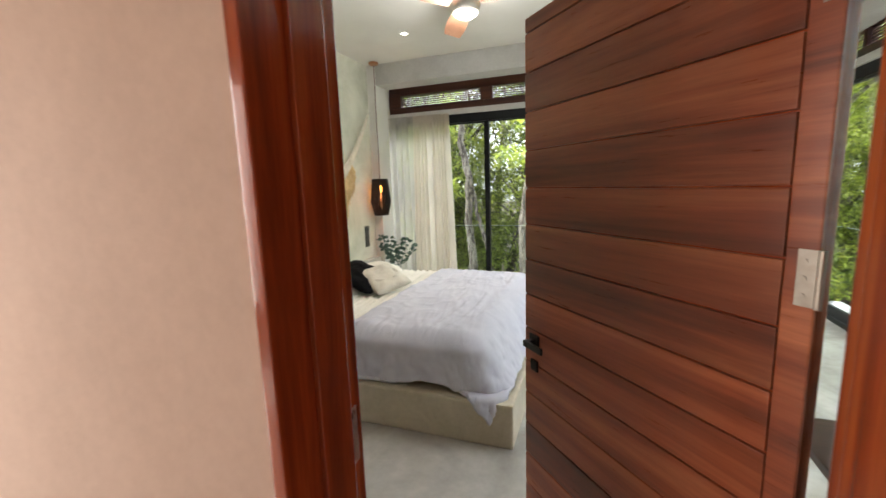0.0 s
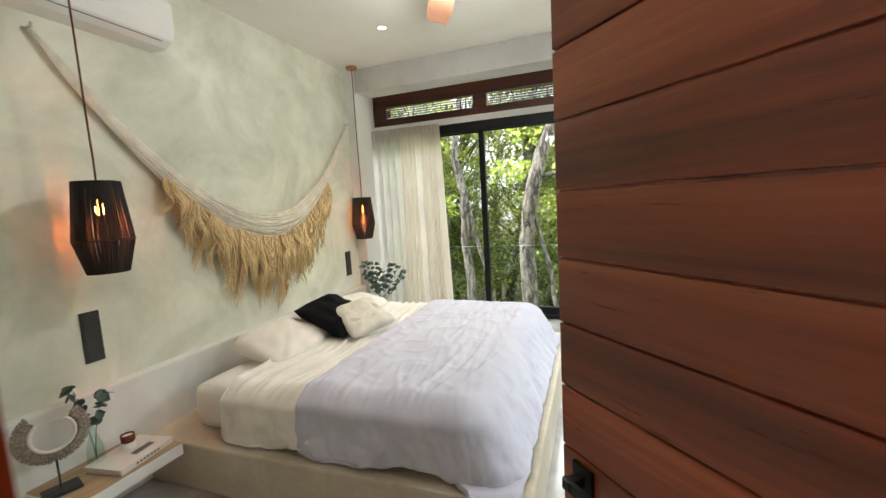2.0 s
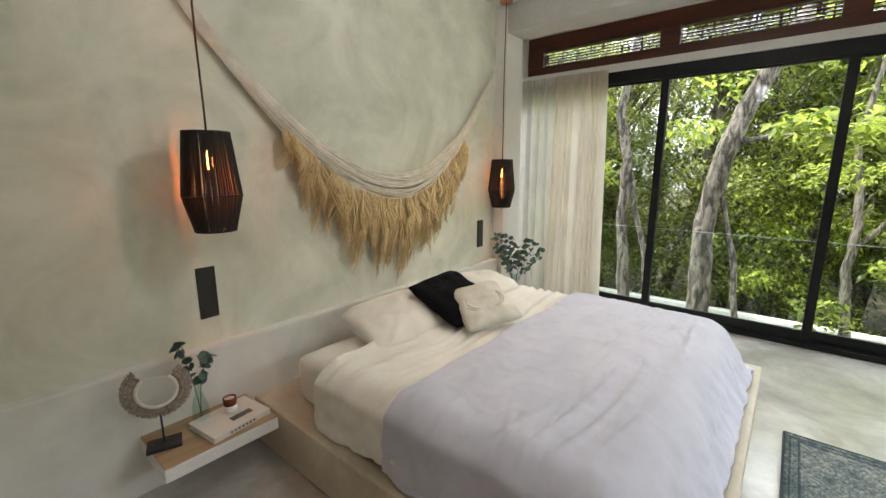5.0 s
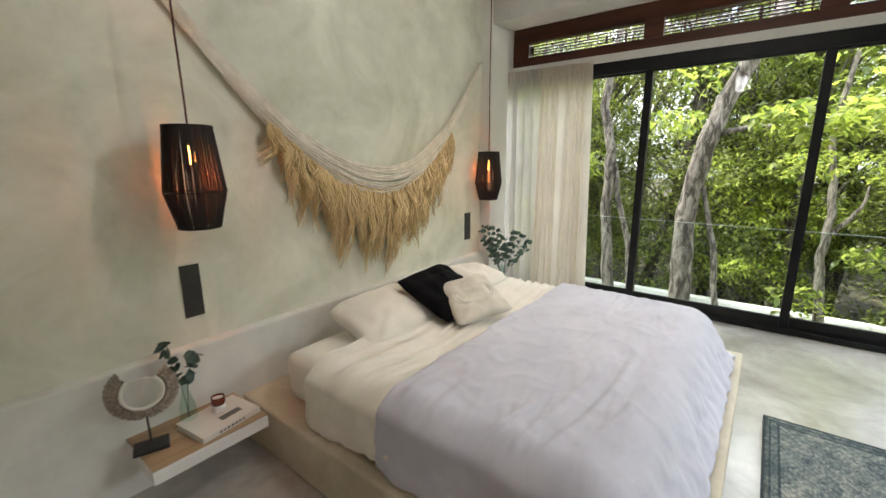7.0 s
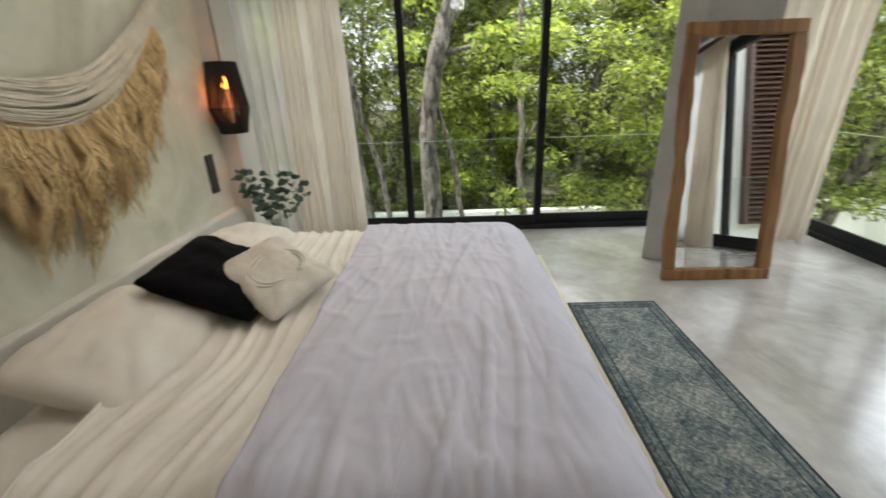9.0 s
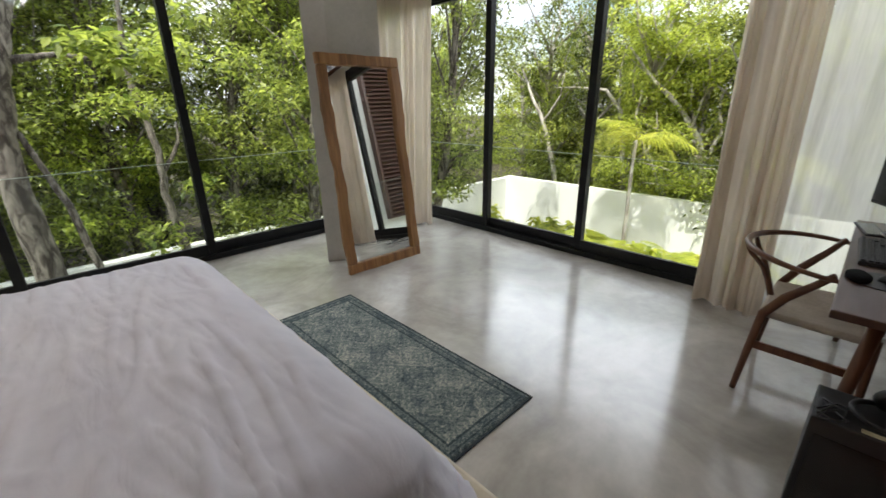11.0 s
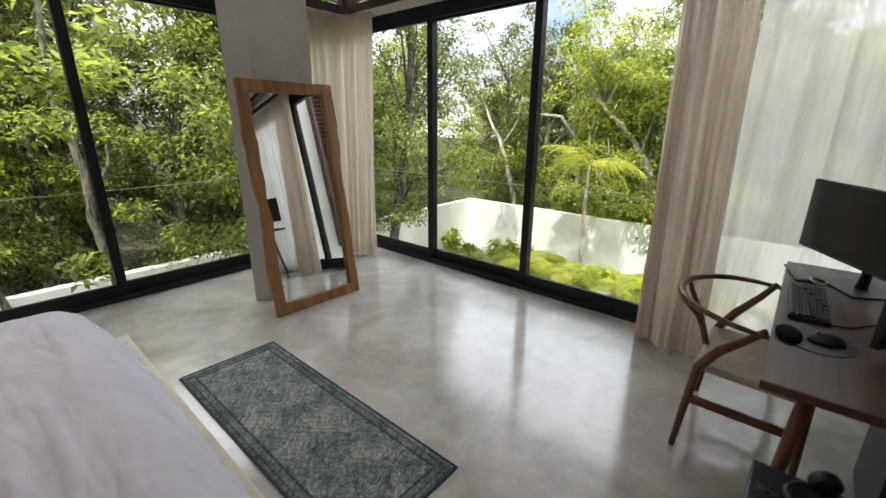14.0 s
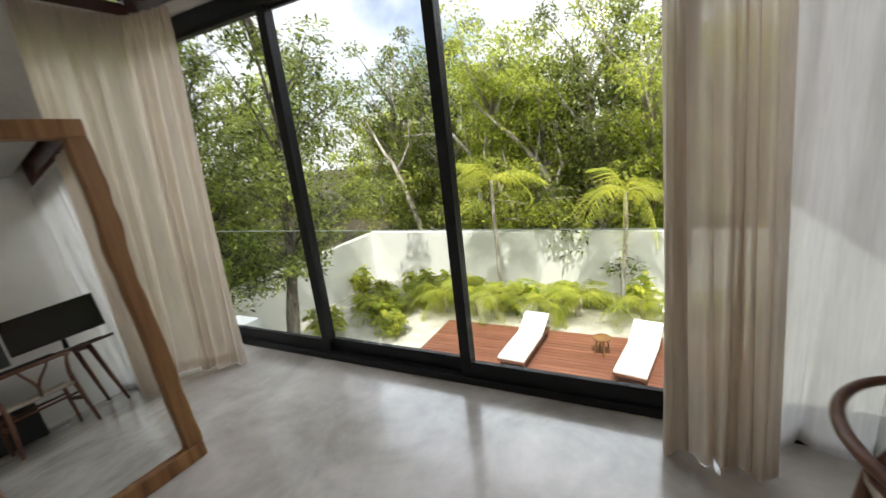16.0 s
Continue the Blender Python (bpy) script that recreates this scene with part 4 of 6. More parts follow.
# ---- hammock on the wall ----
def hammock():
    rope = surface("natural_cotton_rope", (0.66, 0.60, 0.50), (0.84, 0.78, 0.68), rough=0.95, scale=10, fine=160, grain=0.3, bump=0.5, bump_scale=140)
    raffia = surface("golden_raffia", (0.58, 0.41, 0.19), (0.84, 0.66, 0.38), rough=0.9, scale=14, fine=90, grain=0.4, bump=0.3, stretch=(1, 1, 0.3))
    ob = thing("hammock", pose(0.0, 5.3, 1.4), "cream woven hammock with long golden fringe hung on the wall", "wall hanging")
    L, R = Vector((0.03, 3.86 - 5.3, 2.52 - 1.4)), Vector((0.02, 6.655 - 5.3, 2.485 - 1.4))

    def curve(y, low, s):
        """Height of the cloth's edge at y: a slack line between the hooks, sagging to low."""
        t = (y - L.y) / (R.y - L.y)
        c = 0.535
        k = (t - c) / (c if t < c else 1 - c)
        return low + ((L.z if t < c else R.z) - low) * abs(k) ** s

    rng = random.Random(4)
    n = 22
    for i in range(n):
        f = i / (n - 1)
        low = (1.545 - 1.4) - f * 0.165 - 0.012 * (i // 6) + rng.uniform(-0.004, 0.004)
        pts = []
        for k in range(41):
            t = k / 40
            y = L.y + (R.y - L.y) * t
            gather = min(1, (min(t, 1 - t)) / 0.16)
            bell = math.sin(math.pi * t) ** 0.6
            z = curve(y, low, (1.93 if t < 0.535 else 1.8) + 0.05 * f)
            x = 0.03 + 0.05 * gather * (0.35 + 0.65 * math.sin(f * math.pi)) * bell + rng.uniform(-0.001, 0.001)
            pts.append(Vector((x, y, z + (0.03 - 0.06 * f) * min(1, min(t, 1 - t) / 0.04) * (1 - gather) + 0.004 * math.sin(t * 37 + i * 1.7))))
        bm = bmesh.new()
        tube(bm, pts, 0.0048 + 0.0018 * rng.random(), 6)
        part("rope_strand", bm, rope, ob, smooth=True)
    bm = bmesh.new()
    locks = 92
    for i in range(locks):
        t0 = 0.205 + 0.62 * (i + rng.random()) / locks
        s = (t0 - 0.205) / 0.62
        base_len = (0.27 + 0.28 * math.sin(math.pi * min(1, max(0, s)) ** 0.9)) * rng.uniform(0.55, 1.15)
        ph, amp, drift, out = rng.uniform(0, 6), rng.uniform(0.010, 0.030), rng.uniform(-0.10, 0.10), rng.uniform(0, 0.06)
        freq = rng.uniform(8, 15)
        for j in range(17):
            t = t0 + rng.uniform(-0.0045, 0.0045)
            y = L.y + (R.y - L.y) * t
            z = curve(y, 1.375 - 1.4, 1.98 if t < 0.535 else 1.85) + rng.uniform(-0.005, 0.035)
            length = base_len * rng.uniform(0.75, 1.1)
            o1, o2 = rng.uniform(-0.014, 0.014), rng.uniform(-0.012, 0.012)
            ph2, fr2 = ph + rng.uniform(-0.5, 0.5), freq * rng.uniform(0.85, 1.2)
            pts, rad = [], []
            for k in range(13):
                q = k / 12
                belly = math.sin(q * math.pi)
                pts.append((0.045 + out * belly + o2 * (0.4 + q), y + drift * q * q + amp * math.sin(ph2 + q * fr2) * min(1, q * 3) + o1 * belly, z - length * q))
                rad.append((0.0032 + 0.0036 * math.sin(q * 3)) * (1 - 0.72 * q))
            tube(bm, pts, rad, 4, caps=False)
            p = Vector(pts[rng.randint(2, 7)])
            tube(bm, [p, p + Vector((rng.uniform(-0.01, 0.02), rng.uniform(-0.035, 0.035), -rng.uniform(0.04, 0.12)))], [0.0017, 0.0004], 3, caps=False)
    f = part("fringe", bm, raffia, ob, "long golden raffia fringe", smooth=True)
    f["kind"] = "stuff"
    for p in (L, R):
        bm = bmesh.new()
        tube(bm, [(0.0, p.y, p.z), (0.05, p.y, p.z), (0.056, p.y, p.z + 0.02)], 0.007, 8)
        lathe(bm, [(0.001, -0.002), (0.018, 0.0), (0.018, 0.006), (0.001, 0.008)], 14, (0.006, p.y, p.z - 0.003))
        part("hook", bm, M_STEEL, ob, "small steel wall hook")


hammock()


# ---- pendant lamps ----
def pendant(at, drop):
    cord = surface("brown_flex", (0.08, 0.022, 0.012), (0.14, 0.04, 0.022), rough=0.8, fine=200, bump=0.2)
    strand = surface("black_paper_cord", (0.006, 0.005, 0.005), (0.016, 0.013, 0.012), rough=0.75, fine=200, bump=0.3)
    copper = surface("terracotta_wood", (0.36, 0.15, 0.06), (0.48, 0.21, 0.09), rough=0.5, scale=8)
    ob = thing("pendant_lamp", at, "black cord pendant lamp with a glowing bulb", "lamp", "bedside pendant lamps")
    bm = bmesh.new()
    lathe(bm, [(0.055, -0.028), (0.06, -0.024), (0.06, -0.003), (0.055, 0.0)], 28)
    part("canopy", bm, copper, ob, "round terracotta wooden canopy", smooth=False)
    top = -drop
    ob["bulb_z"] = CEIL - drop - 0.225
    bm = bmesh.new()
    tube(bm, [(0.003 * math.sin(k), 0.002 * math.cos(k * 1.3), -0.028 + (top + 0.02) * k / 10) for k in range(11)], 0.0048, 8)
    part("cord", bm, cord, ob, "brown fabric flex", smooth=True)
    z0, z1, z2 = top, top - 0.29, top - 0.455
    r0, r1, r2 = 0.098, 0.128, 0.088
    shade = thing("shade", pose(0, 0, 0))
    shade.parent = ob
    bm = bmesh.new()
    for k in range(3):
        a = k * math.pi * 2 / 3
        tube(bm, [(0, 0, z0 + 0.004), (r0 * math.cos(a), r0 * math.sin(a), z0)], 0.003, 6)
    part("spider", bm, strand, shade)
    for r, z in ((r0, z0), (r1, z1), (r2, z2)):
        bm = bmesh.new()
        tube(bm, [(r * math.cos(a), r * math.sin(a), z) for a in (2 * math.pi * k / 36 for k in range(37))], 0.0045, 6)
        part("ring", bm, strand, shade)
    rng = random.Random(2)
    bm = bmesh.new()
    n = 116
    for k in range(n):
        a0 = 2 * math.pi * (k + rng.uniform(-0.32, 0.32)) / n
        a1 = a0 + rng.uniform(-0.03, 0.03)
        w = 0.0033
        tube(bm, [(r0 * math.cos(a0), r0 * math.sin(a0), z0), (r1 * math.cos(a1), r1 * math.sin(a1), z1), (r2 * math.cos(a0), r2 * math.sin(a0), z2)], w, 4, caps=False)
    s = part("shade_cord", bm, strand, shade, "black strung paper cord")
    s["kind"] = "stuff"
    bm = bmesh.new()
    lathe(bm, [(0.004, z0 - 0.02), (0.019, z0 - 0.024), (0.019, z0 - 0.075), (0.012, z0 - 0.08)], 16)
    part("socket", bm, M_BLACK, ob, smooth=False)
    bm = bmesh.new()
    lathe(bm, [(0.009, z0 - 0.082), (0.011, z0 - 0.10), (0.018, z0 - 0.128), (0.020, z0 - 0.145), (0.013, z0 - 0.162), (0.0, z0 - 0.168)], 18)
    part("bulb", bm, glow("amber_bulb", (1.0, 0.36, 0.06), 13.0), ob, "glowing amber filament bulb", smooth=True)
    return ob


p1 = pendant(pose(0.25, 3.925, CEIL), 1.325)
p2 = pendant(pose(0.155, 6.63, CEIL), 1.415)
for p in (p1, p2):
    at = p.matrix_basis.translation
    lamp("bulb_light", "POINT", 1.7, pose(at.x, at.y, p["bulb_z"]), (1.0, 0.2, 0.06), radius=0.012)


# ---- wall fittings ----
def switch(y, z0, z1):
    dark = surface("graphite_switch", (0.022, 0.024, 0.024), (0.035, 0.037, 0.036), rough=0.35, fine=150, grain=0.05, bump=0.0)
    w, h = 0.094, z1 - z0
    ob = thing("switch_plate", pose(0.0, y, (z0 + z1) / 2), "slim graphite switch and socket plate on plaster", "switch", "bedside switch plates")
    bm = bmesh.new()
    box(bm, 0.0, 0.009, -w / 2, w / 2, -h / 2, h / 2, bevel=0.002)
    part("plate", bm, dark, ob)
    for k, hh in ((0.5, 0.0), (0.0, 0.0), (-0.5, 0.0)):
        bm = bmesh.new()
        c = k * h * 0.62
        box(bm, 0.009, 0.0115, -w * 0.4, w * 0.4, c - h * 0.135, c + h * 0.135, bevel=0.0012)
        part("rocker", bm, dark, ob)


switch(3.94, 0.795, 1.075)
switch(6.49, 0.81, 1.078)


def air_conditioner():
    white = surface("white_plastic", (0.74, 0.74, 0.73), (0.8, 0.8, 0.79), rough=0.35, fine=100, grain=0.03, bump=0.0)
    # dark colour standing in for the shade inside the outlet slot
    dark = surface("vent_shadow_plastic", (0.03, 0.03, 0.03), (0.06, 0.06, 0.06), rough=0.6, fine=80, bump=0.0)
    ob = thing("air_conditioner", pose(0.0, 4.08, 2.60), "white split air conditioner unit high on the wall", "air conditioner")
    bm = bmesh.new()
    prof = [(0.0, 0.0), (0.13, 0.0), (0.19, 0.03), (0.215, 0.09), (0.21, 0.24), (0.18, 0.285), (0.0, 0.29)]
    for y in (-0.42, 0.42):
        pass
    sheet(bm, len(prof) - 1, 1, lambda u, v: Vector((prof[int(round(u * (len(prof) - 1)))][0], -0.42 + 0.84 * v, prof[int(round(u * (len(prof) - 1)))][1])))
    bmesh.ops.holes_fill(bm, edges=[e for e in bm.edges if e.is_boundary])
    soften(part("housing", bm, white, ob), 0.008, 3)
    bm = bmesh.new()
    box(bm, 0.07, 0.176, -0.36, 0.36, -0.004, 0.006, m=Matrix.Rotation(radians(-8), 4, "Y"))
    part("outlet", bm, dark, ob, "air outlet with its inner shade painted dark")
    for k in range(2):
        bm = bmesh.new()
        box(bm, 0.085 + k * 0.045, 0.115 + k * 0.045, -0.36, 0.36, -0.008, -0.004, bevel=0.001, m=Matrix.Rotation(radians(-14), 4, "Y"))
        part("louvre", bm, white, ob)


air_conditioner()


def downlight():
    ob = thing("downlight", pose(0.92, 5.905, CEIL), "lit recessed ceiling downlight", "lamp")
    bm = bmesh.new()
    lathe(bm, [(0.030, -0.001), (0.034, -0.006), (0.046, -0.005), (0.048, 0.0)], 28)
    part("trim_ring", bm, surface("white_metal", (0.7, 0.7, 0.69), (0.78, 0.78, 0.77), rough=0.4, bump=0.0), ob, smooth=True)
    bm = bmesh.new()
    lathe(bm, [(0.0, -0.002), (0.030, -0.0025), (0.030, 0.0)], 24)
    part("led_lens", bm, glow("warm_led", (1.0, 0.86, 0.66), 9.0), ob, "glowing warm lens")
    data = bpy.data.lights.new("downlight_beam", "SPOT")
    data.energy, data.color, data.spot_size, data.spot_blend, data.shadow_soft_size = 26, (1.0, 0.85, 0.66), radians(95), 0.9, 0.03
    new("downlight_beam", data).matrix_world = pose(0.92, 5.905, CEIL - 0.012)


downlight()


def ceiling_fan():
    copper = surface("copper_blade", (0.42, 0.20, 0.11), (0.54, 0.28, 0.17), rough=0.5, scale=6, fine=60)
    ob = thing("ceiling_fan", pose(1.86, 4.92, CEIL), "ceiling fan with copper-brown blades and round light", "fan")
    bm = bmesh.new()
    lathe(bm, [(0.06, -0.05), (0.07, -0.04), (0.07, 0.0)], 24)
    tube(bm, [(0, 0, -0.05), (0, 0, -0.2)], 0.014, 12)
    lathe(bm, [(0.05, -0.30), (0.10, -0.285), (0.11, -0.25), (0.09, -0.21), (0.02, -0.195)], 28)
    part("motor", bm, M_STEEL, ob, "brushed motor housing", smooth=True)
    bm = bmesh.new()
    lathe(bm, [(0.0, -0.335), (0.06, -0.33), (0.092, -0.305), (0.092, -0.298)], 28)
    # the bowl's faint glow is added
    part("light_bowl", bm, glow("frosted_glow_bowl", (1.0, 0.95, 0.86), 0.5), ob, "frosted light bowl with an added faint glow", smooth=True)
    for k in range(3):
        bm = bmesh.new()
        sheet(bm, 12, 3, lambda u, v: Vector((0.12 + 0.5 * u, (v - 0.5) * (0.10 + 0.06 * math.sin(u * 2.6)), -0.25 + (v - 0.5) * 0.035)))
        b = part("blade", bm, copper, ob, at=pose(0, 0, 0, 0, 0, 118 + k * 120))
        md = b.modifiers.new("thickness", "SOLIDIFY")
        md.thickness = 0.008


ceiling_fan()
# added fill below the fan, evens the light on bed wall and bed
lamp("fan_fill", "POINT", 13, pose(1.86, 4.92, CEIL - 0.45), (1.0, 0.98, 0.95), radius=0.11)

# ---- bedside shelves and what stands on them ----
M_SHELF_TOP = wood("pale_shelf_wood", (0.26, 0.18, 0.10), (0.36, 0.26, 0.15), (0.44, 0.33, 0.2), rough=0.55, axis="y", grain_scale=2)


def shelf(y0, y1):
    ob = thing("wall_shelf", pose(0.0, (y0 + y1) / 2, 0.245), "white floating bedside shelf with a pale wooden top", "shelf", "bedside shelves")
    h = (y1 - y0) / 2
    bm = bmesh.new()
    box(bm, 0.07, 0.425, -h, h, 0, 0.062, bevel=0.004)
    part("shelf_box", bm, M_WHITE, ob)
    bm = bmesh.new()
    box(bm, 0.07, 0.421, -h + 0.003, h - 0.003, 0.063, 0.068, bevel=0.001)
    part("wood_top", bm, M_SHELF_TOP, ob, "pale wooden top")


shelf(3.54, 4.06)
shelf(6.28, 6.70)
SHELF = 0.3135


def eucalyptus(name, at, stems, spread, height, seed, label, vase):
    rng = random.Random(seed)
    ob = thing(name, at, label, "plant")
    clear = glass("vase_glass_" + name, (0.80, 0.90, 0.86))
    bm = bmesh.new()
    lathe(bm, vase, 24)
    v = part("vase", bm, clear, ob, "clear greenish glass vase", smooth=True)
    green = surface("eucalyptus_leaf_" + name, (0.045, 0.085, 0.065), (0.10, 0.16, 0.125), rough=0.6, scale=20, fine=90, bump=0.1)
    for s in range(stems):
        ang = rng.uniform(0, 2 * math.pi)
        reach = spread * rng.uniform(0.35, 1.0)
        h = height * rng.uniform(0.72, 1.0)
        pts = [Vector((math.cos(ang) * reach * (q ** 1.7), math.sin(ang) * reach * (q ** 1.7), 0.02 + h * (q - 0.18 * q * q * reach / max(spread, 0.01)))) for q in (k / 9 for k in range(10))]
        bm = bmesh.new()
        tube(bm, pts, [0.0026 - 0.0014 * k / 9 for k in range(10)], 5)
        for k in range(5, 10):
            for e in range(3 if k < 9 else 4):
                a = rng.uniform(0, 2 * math.pi)
                c = pts[k] + Vector((math.cos(a), math.sin(a), rng.uniform(-0.3, 0.6))) * 0.018
                rr = rng.uniform(0.015, 0.026)
                n = Vector((rng.uniform(-1, 1), rng.uniform(-1, 1), rng.uniform(0.2, 1))).normalized()
                u = n.orthogonal().normalized()
                w = n.cross(u)
                ring = [bm.verts.new(c + (u * math.cos(b) * 1.25 + w * math.sin(b)) * rr) for b in (2 * math.pi * j / 9 for j in range(9))]
                mid = bm.verts.new(c - n * rr * 0.18)
                for j in range(9):
                    bm.faces.new((ring[j], ring[(j + 1) % 9], mid))
        part("stem", bm, green, ob, smooth=True)
    return ob


eucalyptus("eucalyptus_bottle", pose(0.175, 3.785, SHELF), 2, 0.09, 0.50, 5, "eucalyptus sprig in a clear bottle on the shelf",
           [(0.0, 0.003), (0.036, 0.002), (0.041, 0.02), (0.036, 0.10), (0.016, 0.17), (0.014, 0.215), (0.017, 0.222)])
eucalyptus("eucalyptus_vase", pose(0.35, 6.60, SHELF), 15, 0.30, 0.69, 9, "dark green eucalyptus bunch in a glass vase",
           [(0.0, 0.003), (0.045, 0.002), (0.055, 0.03), (0.055, 0.10), (0.03, 0.17), (0.026, 0.23), (0.034, 0.25)])


def necklace_stand():
    base_m = surface("black_stone", (0.010, 0.011, 0.013), (0.03, 0.032, 0.035), rough=0.5, scale=20, fine=120, bump=0.15)
    shell = surface("brown_shell", (0.16, 0.12, 0.09), (0.42, 0.35, 0.28), rough=0.5, scale=30, fine=90, grain=0.4, bump=0.3, per_object=0.25)
    white = surface("white_bead", (0.7, 0.66, 0.58), (0.78, 0.75, 0.68), rough=0.5, fine=90, bump=0.05)
    ob = thing("shell_necklace", pose(0.235, 3.60, SHELF, 0, 0, 72), "tribal brown shell necklace displayed on a black stand", "ornament")
    bm = bmesh.new()
    box(bm, -0.07, 0.07, -0.05, 0.05, 0, 0.016, bevel=0.003)
    part("stand_base", bm, base_m, ob, "black rectangular stand base")
    bm = bmesh.new()
    tube(bm, [(0, 0.01, 0.014), (0, 0.008, 0.12), (0, 0.004, 0.2)], 0.0045, 8)
    part("stand_rod", bm, base_m, ob)
    cz, R = 0.285, 0.098
    bm = bmesh.new()
    tube(bm, [(R * 0.80 * math.sin(a), -0.012, cz - R * 0.80 * math.cos(a)) for a in (math.radians(-140 + 280 * k / 40) for k in range(41))], 0.007, 8)
    part("bead_band", bm, white, ob, "pale beaded inner band", smooth=True)
    bm = bmesh.new()
    lathe(bm, [(0.0, 0.0), (0.012, 0.008), (0.014, 0.022), (0.009, 0.042), (0.0, 0.052)], 8)
    shell_mesh = mesh_of("shell", bm, shell, True)
    for row, (rad, off) in enumerate(((0.084, 0.0), (0.097, 0.5), (0.110, 0.0))):
        n = 56
        for k in range(n):
            a = math.radians(-138 + 276 * (k + off) / n)
            o = new("shell", shell_mesh)
            o.parent = ob
            out = Vector((math.sin(a), 0, -math.cos(a)))
            q = out.to_track_quat("Z", "Y").to_matrix().to_4x4()
            o.matrix_basis = Matrix.Translation(out * rad + Vector((0, 0.004 * row - 0.004, cz))) @ q @ pose(0, 0, 0, 18 - 14 * row + (k * 13 % 9) - 4, (k * 29 % 11) - 5, 0) @ Matrix.Diagonal((0.66, 0.55, 0.62, 1))
    bm = bmesh.new()
    e = [(R * 0.8 * math.sin(math.radians(s * 140)), -0.012, cz - R * 0.8 * math.cos(math.radians(s * 140))) for s in (-1, 1)]
    tube(bm, [e[0], (0.0, -0.012, e[0][2] + 0.006), e[1]], 0.0022, 6)
    part("tie_string", bm, white, ob)


necklace_stand()


def book_and_candle():
    cover = surface("book_cover", (0.62, 0.59, 0.53), (0.72, 0.69, 0.63), rough=0.4, fine=60, grain=0.05, bump=0.02)
    pages = surface("book_pages", (0.66, 0.63, 0.56), (0.76, 0.73, 0.66), rough=0.9, fine=300, grain=0.2, bump=0.3, stretch=(1, 1, 12))
    ob = thing("book", pose(0.275, 3.885, SHELF, 0, 0, 8), "large pale coffee-table book lying on the shelf", "book")
    for z in (0.0, 0.026):
        bm = bmesh.new()
        box(bm, -0.115, 0.115, -0.15, 0.15, z, z + 0.004, bevel=0.001)
        part("cover_board", bm, cover, ob)
    bm = bmesh.new()
    box(bm, -0.11, 0.111, -0.146, 0.146, 0.0042, 0.0258)
    part("page_block", bm, pages, ob, "cream page edges")
    bm = bmesh.new()
    box(bm, 0.112, 0.1162, -0.149, 0.149, 0.001, 0.029, bevel=0.001)
    spine = part("spine", bm, cover, ob)
    ink = surface("grey_print", (0.10, 0.10, 0.09), (0.16, 0.15, 0.14), rough=0.6, bump=0.0)
    bm = bmesh.new()
    for k in range(7):
        box(bm, 0.1163, 0.1168, -0.07 + k * 0.02, -0.058 + k * 0.02, 0.009, 0.021)
    part("spine_lettering", bm, ink, spine, "dark spine lettering")
    bm = bmesh.new()
    box(bm, 0.02, 0.06, -0.02, 0.09, 0.0301, 0.0306)
    part("cover_print", bm, ink, ob, "dark cover title block")
    c = thing("candle", pose(0.235, 3.905, SHELF + 0.0305), "small candle in a white and amber glass jar", "candle")
    amber = surface("amber_jar", (0.10, 0.018, 0.008), (0.2, 0.04, 0.016), rough=0.15, fine=60, bump=0.0)
    white = surface("white_label", (0.7, 0.69, 0.66), (0.78, 0.77, 0.74), rough=0.5, bump=0.0)
    bm = bmesh.new()
    lathe(bm, [(0.026, 0.0), (0.031, 0.004), (0.0315, 0.038)], 26)
    part("label_band", bm, white, c, "white paper label", smooth=True)
    bm = bmesh.new()
    lathe(bm, [(0.0315, 0.0385), (0.0325, 0.05), (0.0325, 0.078), (0.029, 0.079), (0.0285, 0.066), (0.0, 0.066)], 26)
    part("jar", bm, amber, c, "amber glass rim", smooth=True)
    bm = bmesh.new()
    lathe(bm, [(0.0, 0.0685), (0.028, 0.0685), (0.028, 0.0665)], 20)
    part("wax", bm, M_CREAM, c)


book_and_candle()

# ---- desk ----
M_DESK = wood("dark_desk_wood", (0.055, 0.028, 0.02), (0.085, 0.045, 0.032), (0.12, 0.065, 0.048), rough=0.42, axis="x", grain_scale=1.4)
M_TEAK = wood("reddish_chair_wood", (0.07, 0.024, 0.012), (0.13, 0.05, 0.025), (0.19, 0.08, 0.04), rough=0.4, axis="z", grain_scale=2)
M_PLASTIC = surface("black_plastic", (0.012, 0.012, 0.013), (0.022, 0.022, 0.024), rough=0.45, fine=150, grain=0.1, bump=0.05)
M_SCREEN = surface("dark_screen", (0.008, 0.009, 0.009), (0.012, 0.013, 0.013), rough=0.25, fine=50, grain=0.02, bump=0.0)


def desk():
    ob = thing("desk", pose(0, 0, 0), "dark wooden desk with splayed legs by the window", "desk")
    X0, X1, Y0, Y1 = 3.40, 4.96, 2.80, 3.535
    bm = bmesh.new()
    box(bm, X0, X1, Y0, Y1, 0.717, 0.748, bevel=0.005)
    part("desktop", bm, M_DESK, ob)
    for sx, x in ((1, X0 + 0.2), (-1, X1 - 0.2)):
        for sy, y in ((1, Y0 + 0.14), (-1, Y1 - 0.14)):
            bm = bmesh.new()
            tube(bm, [(x, y, 0.716), (x - sx * 0.05, y - sy * 0.03, 0.35), (x - sx * 0.10, y - sy * 0.06, 0.0)], [0.026, 0.022, 0.015], 14)
            part("leg", bm, M_TEAK, ob, smooth=True)
        bm = bmesh.new()
        box(bm, x - 0.02, x + 0.02, Y0 + 0.15, Y1 - 0.15, 0.675, 0.716, bevel=0.003)
        part("crossbar", bm, M_TEAK, ob)


desk()
DESK = 0.748


